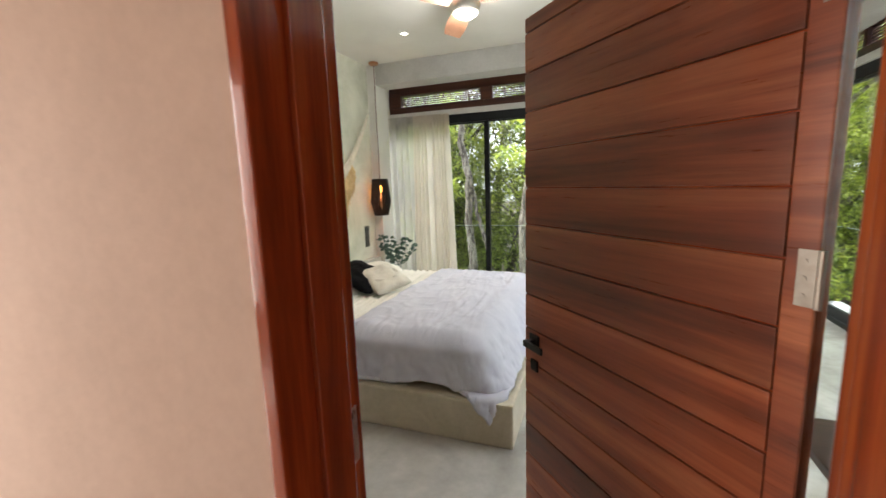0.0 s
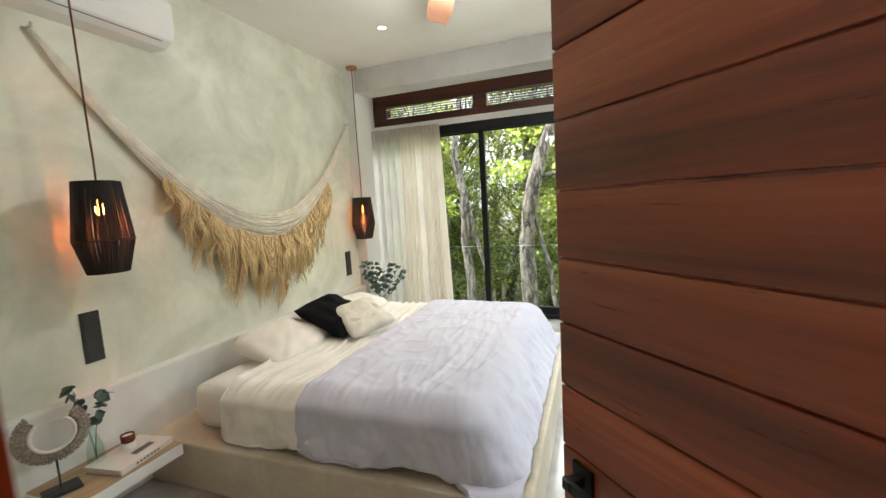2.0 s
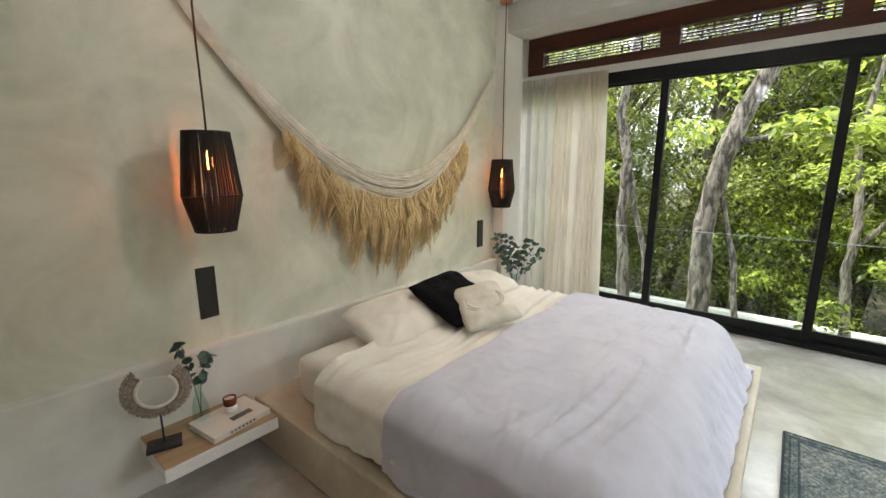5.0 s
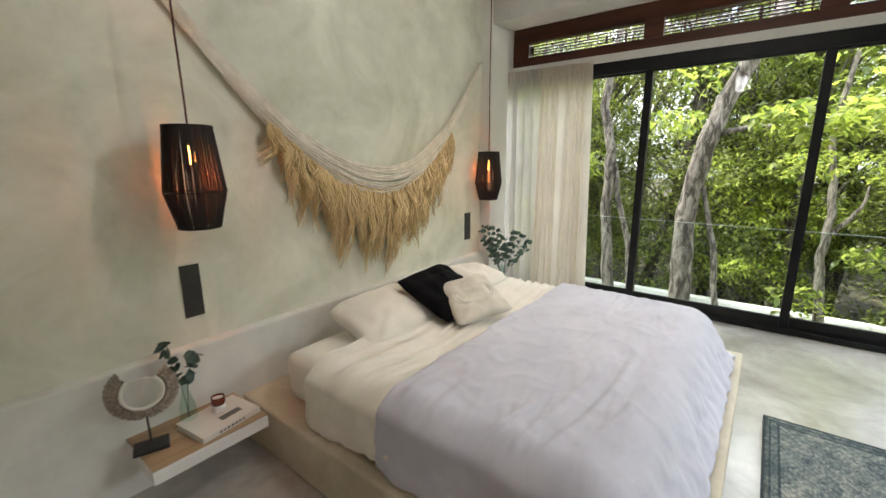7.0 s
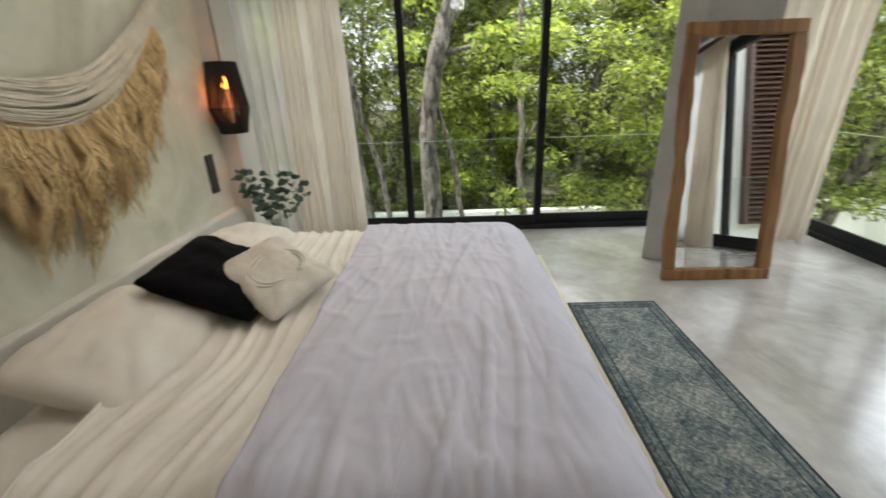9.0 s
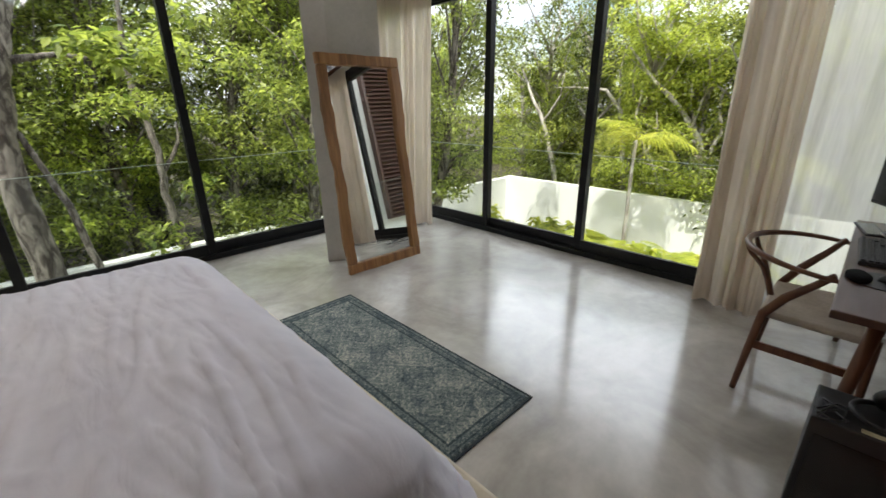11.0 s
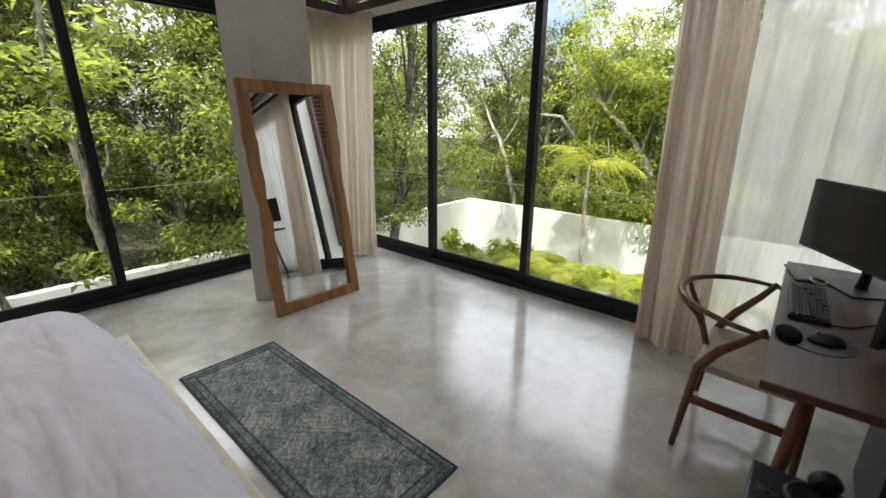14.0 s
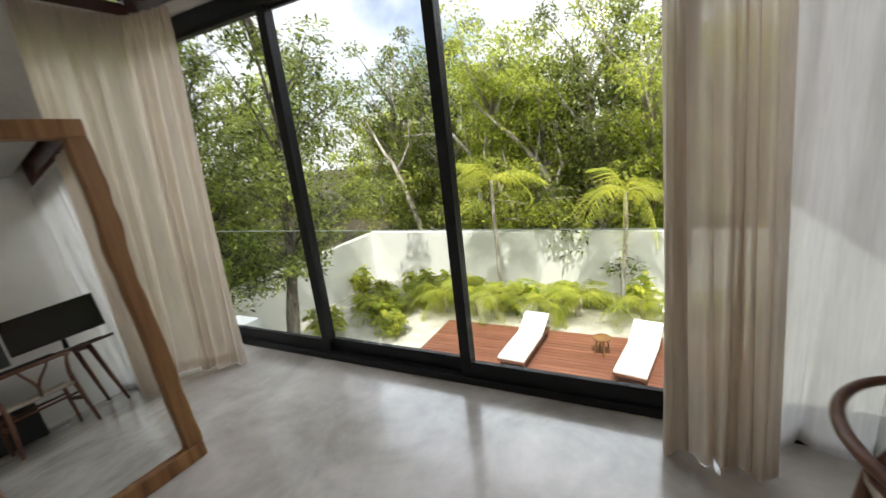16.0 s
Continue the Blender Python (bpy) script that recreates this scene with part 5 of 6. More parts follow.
def monitor(at, w, h, label, lift=0.115):
    ob = thing("monitor", at, label, "monitor", "desk monitors")
    bm = bmesh.new()
    box(bm, -w / 2, w / 2, -0.012, 0.012, lift, lift + h, bevel=0.004)
    box(bm, -w * 0.3, w * 0.3, -0.045, -0.012, lift + h * 0.22, lift + h * 0.75, bevel=0.008)
    part("housing", bm, M_PLASTIC, ob)
    bm = bmesh.new()
    box(bm, -w / 2 + 0.008, w / 2 - 0.008, 0.0122, 0.0132, lift + 0.018, lift + h - 0.008)
    part("screen", bm, M_SCREEN, ob, "dark switched-off screen")
    bm = bmesh.new()
    tube(bm, [(0, -0.05, lift + h * 0.45), (0, -0.07, lift), (0, -0.06, 0.008)], [0.02, 0.02, 0.024], 12)
    part("stand_neck", bm, M_PLASTIC, ob, smooth=True)
    bm = bmesh.new()
    box(bm, -0.13, 0.13, -0.15, 0.06, 0.0, 0.010, bevel=0.003)
    part("stand_foot", bm, M_PLASTIC, ob)


monitor(pose(4.60, 3.295, DESK, 0, 0, 30.5), 0.80, 0.37, "wide black monitor switched off on the desk")
monitor(pose(4.02, 3.08, DESK, 0, 0, -38), 0.61, 0.40, "black monitor turned in at the desk end", lift=0.045)


def keyboard():
    ob = thing("keyboard", pose(4.235, 3.435, DESK, 0, 0, 2), "black mechanical keyboard on the desk", "keyboard")
    bm = bmesh.new()
    box(bm, -0.22, 0.22, -0.068, 0.068, 0.0, 0.018, bevel=0.004)
    part("case", bm, M_PLASTIC, ob)
    bm = bmesh.new()
    box(bm, -0.0083, 0.0083, -0.0083, 0.0083, 0.0, 0.009, bevel=0.002)
    key = mesh_of("key", bm, surface("key_cap", (0.02, 0.02, 0.022), (0.04, 0.04, 0.043), rough=0.5, bump=0.0, per_object=0.2))
    for r in range(6):
        for c in range(20):
            if (r * 20 + c) % 23 == 7:
                continue
            o = new("key", key)
            o.parent = ob
            o.matrix_basis = pose(-0.205 + c * 0.0216, -0.053 + r * 0.0205 + (0.004 if r == 5 else 0), 0.0182)


keyboard()


def mouse_set():
    ob = thing("mouse_pad", pose(3.83, 3.40, DESK, 0, 0, 6), "black wrist-rest mouse pad", "mouse pad")
    bm = bmesh.new()
    lathe(bm, [(0.0, 0.0), (0.108, 0.0), (0.11, 0.003), (0.0, 0.0035)], 30)
    part("pad", bm, M_PLASTIC, ob)
    bm = bmesh.new()
    lathe(bm, [(0.0, 0.0), (0.05, 0.002), (0.055, 0.012), (0.035, 0.022), (0.0, 0.024)], 24)
    bmesh.ops.transform(bm, matrix=Matrix.Translation((0.0, 0.085, 0.0)) @ Matrix.Diagonal((1.5, 0.75, 1, 1)), verts=bm.verts)
    part("wrist_rest", bm, M_BLACKFUR, ob, "padded black wrist rest", smooth=True)
    ms = thing("mouse", pose(3.84, 3.375, DESK + 0.0037, 0, 0, 12), "black computer mouse on its pad", "mouse")
    bm = bmesh.new()
    bmesh.ops.create_uvsphere(bm, u_segments=20, v_segments=12, radius=1)
    for v in bm.verts:
        v.co = Vector((v.co.x * 0.033, v.co.y * 0.056, max(0, v.co.z) * 0.036))
    part("shell", bm, M_PLASTIC, ms, smooth=True)
    bm = bmesh.new()
    tube(bm, [(-0.004, 0.03, 0.031), (0.004, 0.03, 0.031)], 0.008, 12)
    part("wheel", bm, M_STEEL, ms)
    bm = bmesh.new()
    tube(bm, [(4.02, 3.38, DESK + 0.006), (4.05, 3.30, DESK + 0.004), (4.16, 3.22, DESK + 0.004), (4.30, 3.20, DESK + 0.004), (4.42, 3.12, DESK + 0.004), (4.5, 3.0, DESK + 0.004)], 0.0025, 6)
    solo("desk_cable", bm, M_PLASTIC, "thin black cable lying across the desk", "cable", smooth=True)
    white = surface("white_earbud_case", (0.7, 0.7, 0.7), (0.78, 0.78, 0.78), rough=0.25, bump=0.0)
    bm = bmesh.new()
    tube(bm, [(4.62 + 0.05 * math.cos(k * 0.9), 3.40 + 0.035 * math.sin(k * 0.9 + 0.3), DESK + 0.004 + 0.0006 * k) for k in range(18)], 0.003, 6)
    solo("white_cable", bm, white, "coiled white charging cable on the desk", "cable", smooth=True)
    tb = thing("graphics_tablet", pose(4.72, 3.475, DESK, 0, 0, 12), "slim black tablet lying on the desk", "tablet")
    bm = bmesh.new()
    box(bm, -0.14, 0.14, -0.045, 0.045, 0, 0.009, bevel=0.003)
    part("body", bm, M_PLASTIC, tb)
    bm = bmesh.new()
    box(bm, -0.125, 0.125, -0.035, 0.035, 0.0092, 0.0100)
    part("surface", bm, M_SCREEN, tb)


mouse_set()


def wishbone_chair():
    cord = surface("woven_paper_cord", (0.42, 0.36, 0.29), (0.55, 0.48, 0.40), rough=0.9, scale=8, fine=150, grain=0.3, bump=0.4, bump_scale=90)
    ob = thing("wishbone_chair", pose(4.19, 3.56, 0, 0, 0, 0), "wooden wishbone chair with a woven cord seat", "chair")
    # faces -y; back legs bend up to the bow, front legs stay straight
    def bow(a):
        return Vector((0.345 * math.sin(a), 0.02 + 0.335 * math.cos(a) if abs(a) < 1.6 else 0.02 + 0.335 * math.cos(a) * 0.9, 0.735 - 0.03 * (abs(a) / 1.75) ** 2))
    bm = bmesh.new()
    n = 36
    tube(bm, [bow(-1.85 + 3.7 * k / n) for k in range(n + 1)], [0.0125 + 0.004 * math.cos((k / n - 0.5) * 5) for k in range(n + 1)], 12)
    part("bow_rail", bm, M_TEAK, ob, "bent round back and arm rail", smooth=True)
    for s in (-1, 1):
        bm = bmesh.new()
        tube(bm, [(s * 0.285, 0.235, 0.0), (s * 0.262, 0.215, 0.25), (s * 0.250, 0.195, 0.44), (s * 0.262, 0.13, 0.55), (s * 0.30, 0.045, 0.65), (s * 0.338, -0.01, 0.725)],
             [0.014, 0.018, 0.022, 0.021, 0.017, 0.014], 12)
        part("back_leg", bm, M_TEAK, ob, smooth=True)
        bm = bmesh.new()
        tube(bm, [(s * 0.265, -0.215, 0.0), (s * 0.255, -0.205, 0.3), (s * 0.25, -0.20, 0.455)], [0.014, 0.018, 0.02], 12)
        part("front_leg", bm, M_TEAK, ob, smooth=True)
        bm = bmesh.new()
        box(bm, s * 0.26 - 0.009, s * 0.26 + 0.009, -0.205, 0.21, 0.248, 0.288, bevel=0.004)
        part("side_stretcher", bm, M_TEAK, ob)
    for y, z in ((0.205, 0.335), (-0.205, 0.335)):
        bm = bmesh.new()
        tube(bm, [(-0.255, y, z), (0.255, y, z)], 0.0115, 10)
        part("cross_stretcher", bm, M_TEAK, ob, smooth=True)
    # the Y splat
    bm = bmesh.new()
    for s in (-1, 1):
        tube(bm, [(0, 0.205, 0.44), (0.0, 0.235, 0.53), (s * 0.03, 0.265, 0.6), (s * 0.085, 0.325, 0.685), (s * 0.105, 0.345, 0.73)], [0.016, 0.015, 0.013, 0.012, 0.010], 8)
    part("splat", bm, M_TEAK, ob, "forked Y-shaped back splat", smooth=True)
    bm = bmesh.new()
    sheet(bm, 24, 24, lambda u, v: Vector(((u - 0.5) * (0.52 - 0.03 * v), (v - 0.5) * 0.43, 0.452 - 0.018 * (math.sin(math.pi * u) * math.sin(math.pi * v)) + 0.0015 * math.sin(60 * max(abs(u - 0.5), abs(v - 0.5))))))
    seat = part("seat", bm, cord, ob, "woven natural paper-cord seat", smooth=True)
    md = seat.modifiers.new("thickness", "SOLIDIFY")
    md.thickness, md.offset = 0.03, -1


wishbone_chair()


def computer(x0, x1, y0, y1, h, label):
    ob = thing("computer_tower", pose((x0 + x1) / 2, (y0 + y1) / 2, 0), label, "computer")
    hx, hy = (x1 - x0) / 2, (y1 - y0) / 2
    bm = bmesh.new()
    box(bm, -hx, hx, -hy, hy, 0.012, h, bevel=0.006)
    part("case", bm, M_PLASTIC, ob)
    for sx in (-1, 1):
        for sy in (-1, 1):
            bm = bmesh.new()
            box(bm, sx * (hx - 0.03) - 0.015, sx * (hx - 0.03) + 0.015, sy * (hy - 0.03) - 0.015, sy * (hy - 0.03) + 0.015, 0, 0.012)
            part("foot", bm, M_PLASTIC, ob)
    bm = bmesh.new()
    box(bm, -hx - 0.003, -hx - 0.0005, -hy + 0.02, hy - 0.02, 0.05, h - 0.06, bevel=0.001)
    part("front_panel", bm, M_SCREEN, ob)
    bm = bmesh.new()
    box(bm, -hx * 0.9, -hx * 0.9 + 0.022, -0.03, 0.07, h + 0.0005, h + 0.0015)
    part("sticker", bm, surface("yellowed_sticker", (0.45, 0.42, 0.22), (0.6, 0.57, 0.36), rough=0.6, bump=0.0), ob, "small yellowed sticker")
    return ob


computer(3.19, 3.42, 3.12, 3.50, 0.45, "black computer tower on the floor beside the desk")
computer(3.80, 4.25, 2.93, 3.13, 0.42, "dark grey computer case under the desk")


def headphones():
    ob = thing("headphones", pose(3.30, 3.31, 0.4515, 0, 0, 20), "black over-ear headphones lying on the tower", "headphones")
    bm = bmesh.new()
    tube(bm, [(0.085 * math.cos(a), 0.105 * math.sin(a), 0.02 + 0.012 * math.sin(a)) for a in (math.pi * k / 20 for k in range(21))], 0.009, 8)
    part("headband", bm, M_PLASTIC, ob, smooth=True)
    for s in (-1, 1):
        bm = bmesh.new()
        lathe(bm, [(0.0, -0.02), (0.034, -0.02), (0.04, -0.012), (0.04, 0.01), (0.03, 0.02), (0.0, 0.021)], 20)
        bmesh.ops.transform(bm, matrix=pose(s * 0.085, -0.012, 0.041, 0, 78 * s, 0), verts=bm.verts)
        part("ear_cup", bm, M_PLASTIC, ob, smooth=True)
    bm = bmesh.new()
    tube(bm, [(3.24 + 0.06 * math.sin(k * 1.1), 3.45 + 0.04 * math.cos(k * 1.7), 0.456 + 0.012 * abs(math.sin(k * 0.8))) for k in range(16)], 0.003, 6)
    solo("loose_cable", bm, M_PLASTIC, "tangled black cable on the computer tower", "cable", smooth=True)


headphones()


# ---- balustrades outside the windows ----
def balustrade(axis, a0, a1, plane, panes):
    ob = thing("glass_balustrade", pose(0, 0, 0), "frameless clear glass balustrade outside the window", "balustrade")
    clear = glass("balustrade_glass_" + axis, (0.95, 0.975, 0.965), low=0.008)
    edge = surface("glass_edge_" + axis, (0.45, 0.52, 0.48), (0.6, 0.66, 0.62), rough=0.2, bump=0.0)
    step = (a1 - a0) / panes
    foot = -0.06 if axis == "x" else -0.24
    for i in range(panes):
        u0, u1 = a0 + i * step + 0.006, a0 + (i + 1) * step - 0.006
        for name, z0, z1, mat, d in (("glass_pane", foot, 0.90, clear, 0.005), ("glass_top_edge", 0.9005, 0.906, edge, 0.005)):
            bm = bmesh.new()
            if axis == "x":
                box(bm, u0, u1, plane - d, plane + d, z0, z1)
            else:
                box(bm, plane - d, plane + d, u0, u1, z0, z1)
            p = part(name, bm, mat, ob)
            p.visible_shadow = mat is edge
    bm = bmesh.new()
    if axis == "x":
        box(bm, a0, a1, plane - 0.04, plane + 0.04, foot - 0.19, foot)
    else:
        box(bm, plane - 0.04, plane + 0.04, a0, a1, foot - 0.19, foot)
    part("base_channel", bm, M_BLACK, ob)


block("balcony_slab_north", (-0.6, X_EAST + 0.5, Y_NORTH + 0.12, 8.36, -0.25, -0.06), M_GARDEN_WALL, "narrow pale balcony slab", "balcony")
block("balcony_slab_east", (X_EAST + 0.12, X_EAST + 0.5, Y_SOUTH, Y_NORTH + 0.12, -0.45, -0.26), M_GARDEN_WALL, "narrow pale balcony slab", "balcony")
balustrade("x", -0.5, 5.6, 8.30, 4)
balustrade("y", 2.9, 8.2, 5.60, 4)


# ---- outdoors ----
GROUND_Z = -3.95
bm = bmesh.new()
sheet(bm, 60, 60, lambda u, v: Vector(((u - 0.5) * 240, (v - 0.5) * 240, GROUND_Z + 0.25 * noise.noise(Vector((u * 40, v * 40, 0))) * (1 if max(abs(u - 0.5), abs(v - 0.5)) > 0.1 else 0))))
solo("ground", bm, M_GROUND, "dark leaf-strewn forest floor", "ground", kind="structure", smooth=True)


def garden_wall(name, x0, x1, y0, y1, top):
    block(name, (x0, x1, y0, y1, GROUND_Z - 0.2, top), M_GARDEN_WALL, "white rendered garden wall under the trees", "garden wall", bevel=0.02)


garden_wall("garden_wall_north", -14.0, 16.95, 15.0, 15.25, -1.9)
garden_wall("garden_wall_east", 16.7, 16.95, -8.0, 15.0, -1.82)
# storey below the room
block("house_base", (-0.6, X_EAST + 0.12, -0.6, Y_NORTH + 0.12, GROUND_Z, -0.25), M_GARDEN_WALL, "white rendered storey below the room", "wall")


def leaf_mesh(name, seed, spots, per_spot, spread, size, mat, droop=0.35, slim=0.42):
    """A crown: leaves in clumps round the spots, each a folded blade of four triangles' worth of cloth."""
    rng = random.Random(seed)
    verts, faces = [], []
    for (sx, sy, sz, sr) in spots:
        for _ in range(per_spot):
            while True:
                d = Vector((rng.uniform(-1, 1), rng.uniform(-1, 1), rng.uniform(-1, 1)))
                if d.length <= 1:
                    break
            p = Vector((sx, sy, sz)) + Vector((d.x * sr, d.y * sr, d.z * sr * 0.62)) * spread
            ang, tip = rng.uniform(0, 2 * math.pi), rng.uniform(-droop - 0.5, 0.45)
            L = size * rng.uniform(0.6, 1.35)
            ax = Vector((math.cos(ang) * math.cos(tip), math.sin(ang) * math.cos(tip), math.sin(tip)))
            side = ax.cross(Vector((rng.uniform(-0.5, 0.5), rng.uniform(-0.5, 0.5), 1))).normalized() * L * slim * 0.5
            n = len(verts)
            mid = p + ax * L * 0.45
            verts += [p, mid + side, p + ax * L - Vector((0, 0, L * 0.15)), mid - side]
            faces.append((n, n + 1, n + 2, n + 3))
    me = bpy.data.meshes.new(name)
    me.from_pydata([tuple(v) for v in verts], [], faces)
    me.materials.append(mat)
    return me


def tree(seed, height, crown_from, crown_r, spots, per_spot, size, mat, lean=0.4, trunk_r=0.14, bark=M_BARK, limb=0.3, label="slender grey-barked tree with small green leaves"):
    """Built at the origin: a crooked tapered trunk, limbs, and a crown of leaf clumps at the limbs' ends."""
    rng = random.Random(seed)
    ob = thing("tree", pose(0, 0, 0), label, "tree", "trees")
    bm = bmesh.new()
    tops = []
    phx, phy = rng.uniform(0, 6), rng.uniform(0, 6)

    def at(s):
        return Vector((lean * s * s * height * 0.18 + 0.22 * math.sin(phx + s * 5), 0.22 * math.sin(phy + s * 4), s * height * 0.86)) - Vector((0.22 * math.sin(phx), 0.22 * math.sin(phy), 0))
    tube(bm, [at(k / 14) for k in range(15)], [trunk_r * (1.25 - 0.95 * k / 14) * (1 + 0.10 * math.sin(k * 2.1 + seed)) for k in range(15)], 10)
    for k in range(spots):
        s = crown_from + (1 - crown_from) * (k + rng.random()) / spots
        root = at(min(0.98, max(0.25, s * rng.uniform(0.7, 0.95))))
        ang = rng.uniform(0, 2 * math.pi)
        reach = crown_r * rng.uniform(0.35, 1.0) * (1.1 - 0.5 * abs(s - 0.6))
        end = Vector((at(s).x + math.cos(ang) * reach, at(s).y + math.sin(ang) * reach, s * height))
        bend = root.lerp(end, 0.5) + Vector((rng.uniform(-0.3, 0.3), rng.uniform(-0.3, 0.3), rng.uniform(-0.1, 0.4)))
        r0 = trunk_r * rng.uniform(0.22, 0.4) * limb / 0.3
        tube(bm, [root, root.lerp(bend, 0.5) + Vector((0, 0, 0.08)), bend, end], [r0, r0 * 0.75, r0 * 0.5, r0 * 0.15], 6)
        tops.append((end.x, end.y, end.z, crown_r * rng.uniform(0.2, 0.4)))
        tops.append((bend.x, bend.y, bend.z, crown_r * rng.uniform(0.2, 0.36)))
    part("trunk", bm, bark, ob, "pale grey bark, slightly crooked", smooth=True)
    crown = new("crown", leaf_mesh("crown", seed, tops, per_spot, 1.0, size, mat))
    crown.parent = ob
    return ob


random.seed(11)
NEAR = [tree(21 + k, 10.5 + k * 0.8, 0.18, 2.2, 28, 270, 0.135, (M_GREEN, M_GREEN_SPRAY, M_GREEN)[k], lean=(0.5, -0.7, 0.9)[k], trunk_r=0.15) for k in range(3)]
FAR = [tree(41 + k, 8.6 + k * 0.9, 0.12, 2.5, 30, 190, 0.18, (M_GREEN_SUN, M_GREEN_SUN, M_GREEN)[k], lean=(-0.4, 0.8, 0.3)[k], trunk_r=0.13, bark=M_BARK_PALE, limb=0.6) for k in range(3)]


def plant(models, spots):
    for i, (x, y, s) in enumerate(spots):
        m = pose(x, y, GROUND_Z - 0.1, 0, 0, (i * 137.5) % 360) @ Matrix.Diagonal((s, s, s * (0.92 + 0.16 * ((i * 7) % 5) / 4), 1))
        copy_thing(models[i % len(models)], m)


north_spots = []
for row, (y, step, x0, x1) in enumerate(((16.6, 1.9, -9.5, 13.0), (19.4, 2.2, -13.0, 17.0), (23.0, 2.6, -17.0, 20.0))):
    x = x0
    while x < x1:
        north_spots.append((x + random.uniform(-0.8, 0.8), y + random.uniform(-1.0, 1.0), random.uniform(0.9, 1.12)))
        x += step
plant(NEAR, north_spots)
east_spots = []
for row, (x, step, y0, y1) in enumerate(((19.2, 2.5, -6.0, 16.5), (23.0, 3.0, -9.0, 19.0), (27.5, 3.6, -12.0, 24.0))):
    y = y0
    while y < y1:
        east_spots.append((x + random.uniform(-1.0, 1.0), y + random.uniform(-0.8, 0.8), random.uniform(0.85, 1.1)))
        y += step
plant(FAR, east_spots)
for k, (x, y, rz) in enumerate(((-2.4, 12.6, 40), (6.4, 12.9, 160), (10.2, 13.2, 260))):
    NEAR[k].matrix_world = pose(x, y, GROUND_Z - 0.1, 0, 0, rz)
for k, (x, y, rz) in enumerate(((20.5, 2.0, 40), (21.0, 9.0, 160), (21.5, 14.0, 260))):
    FAR[k].matrix_world = pose(x, y, GROUND_Z - 0.1, 0, 0, rz)


# the trunks that stand close before the north window
def near_tree(y, stems, clumps, size, seed, label):
    ob = thing("tree", pose(stems[0][0][0], y, GROUND_Z - 0.1), label, "tree", "trees")
    ox = stems[0][0][0]
    for k, pts in enumerate(stems):
        bm = bmesh.new()
        fine, rad = [], []
        for (x0, z0, r0), (x1, z1, r1) in zip(pts, pts[1:]):
            for j in range(5):
                q = j / 5
                fine.append((x0 + (x1 - x0) * q - ox + 0.03 * noise.noise(Vector((x0 + q * 3, z0 + q * 2, seed))), 0.09 * noise.noise(Vector((z0 + (z1 - z0) * q, seed, k))), z0 + (z1 - z0) * q - GROUND_Z + 0.1))
                rad.append((r0 + (r1 - r0) * q) * (1 + 0.16 * noise.noise(Vector((z0 + q * 2.5, seed, 9)))))
        tube(bm, fine, rad, 14)
        part("trunk" if k == 0 else "limb", bm, M_BARK, ob, "mottled pale grey bark" if k == 0 else "", smooth=True)
    c = new("crown", leaf_mesh("crown", seed, [(x - ox, dy, z - GROUND_Z + 0.1, r) for x, dy, z, r in clumps], 130, 1.0, size, M_GREEN_SPRAY, slim=0.46))
    c.parent = ob


near_tree(11.0, [[(0.30, -4.0, 0.13), (0.15, -0.7, 0.10), (0.0, 0.7, 0.09), (0.04, 1.7, 0.085), (-0.15, 2.5, 0.075), (-0.05, 3.2, 0.06), (0.2, 4.6, 0.04)],
                 [(0.9, -3.9, 0.06), (0.47, 0.0, 0.05), (0.2, 0.9, 0.045), (0.04, 1.8, 0.04), (0.0, 2.2, 0.02)]],
          [(-0.6, 0.5, 3.4, 0.7), (0.5, 0.4, 4.4, 0.9), (-0.5, 0.7, 1.5, 0.4), (0.9, 1.2, 2.2, 0.5), (-1.2, 0.6, 2.4, 0.6)], 0.15, 71, "slender forked tree with pale mottled bark")
near_tree(11.0, [[(1.45, -4.0, 0.26), (1.36, -0.8, 0.175), (1.30, 0.7, 0.15), (1.45, 1.72, 0.145), (1.66, 2.46, 0.13), (1.93, 3.06, 0.12), (2.5, 4.2, 0.09), (3.0, 5.4, 0.05)],
                 [(1.55, 1.95, 0.05), (2.1, 2.05, 0.03), (2.6, 2.0, 0.02), (3.2, 2.1, 0.008)],
                 [(1.95, -1.5, 0.05), (1.75, 0.2, 0.045), (1.5, 1.1, 0.035), (1.42, 1.6, 0.02)]],
          [(2.35, -0.6, 2.15, 0.36), (2.85, -0.5, 1.95, 0.36), (3.25, -0.4, 2.1, 0.4), (1.3, 0.8, 3.0, 0.6), (2.9, 0.3, 3.6, 0.7), (3.6, 0.2, 2.7, 0.45), (0.8, 1.0, 2.2, 0.5)], 0.17, 72, "leaning old tree with peeling pale bark")
near_tree(13.0, [[(3.5, -4.0, 0.11), (3.36, -1.3, 0.085), (3.23, -0.2, 0.07), (3.27, 0.6, 0.062), (3.1, 2.0, 0.045), (3.3, 4.0, 0.03)],
                 [(3.25, 0.2, 0.045), (3.45, 0.45, 0.038), (3.63, 0.75, 0.025), (3.7, 1.2, 0.012)]],
          [(3.6, 0.0, 2.6, 0.7), (2.9, 0.3, 3.6, 0.8), (4.1, 0.2, 1.2, 0.45), (2.7, 0.5, 1.4, 0.45), (3.5, -0.7, 2.3, 0.55), (2.95, -0.6, 1.5, 0.4), (3.7, -0.6, 0.0, 0.4), (3.0, -0.5, -0.9, 0.5), (4.6, -0.3, 2.2, 0.6)], 0.16, 73, "branching tree with pale weathered limbs")


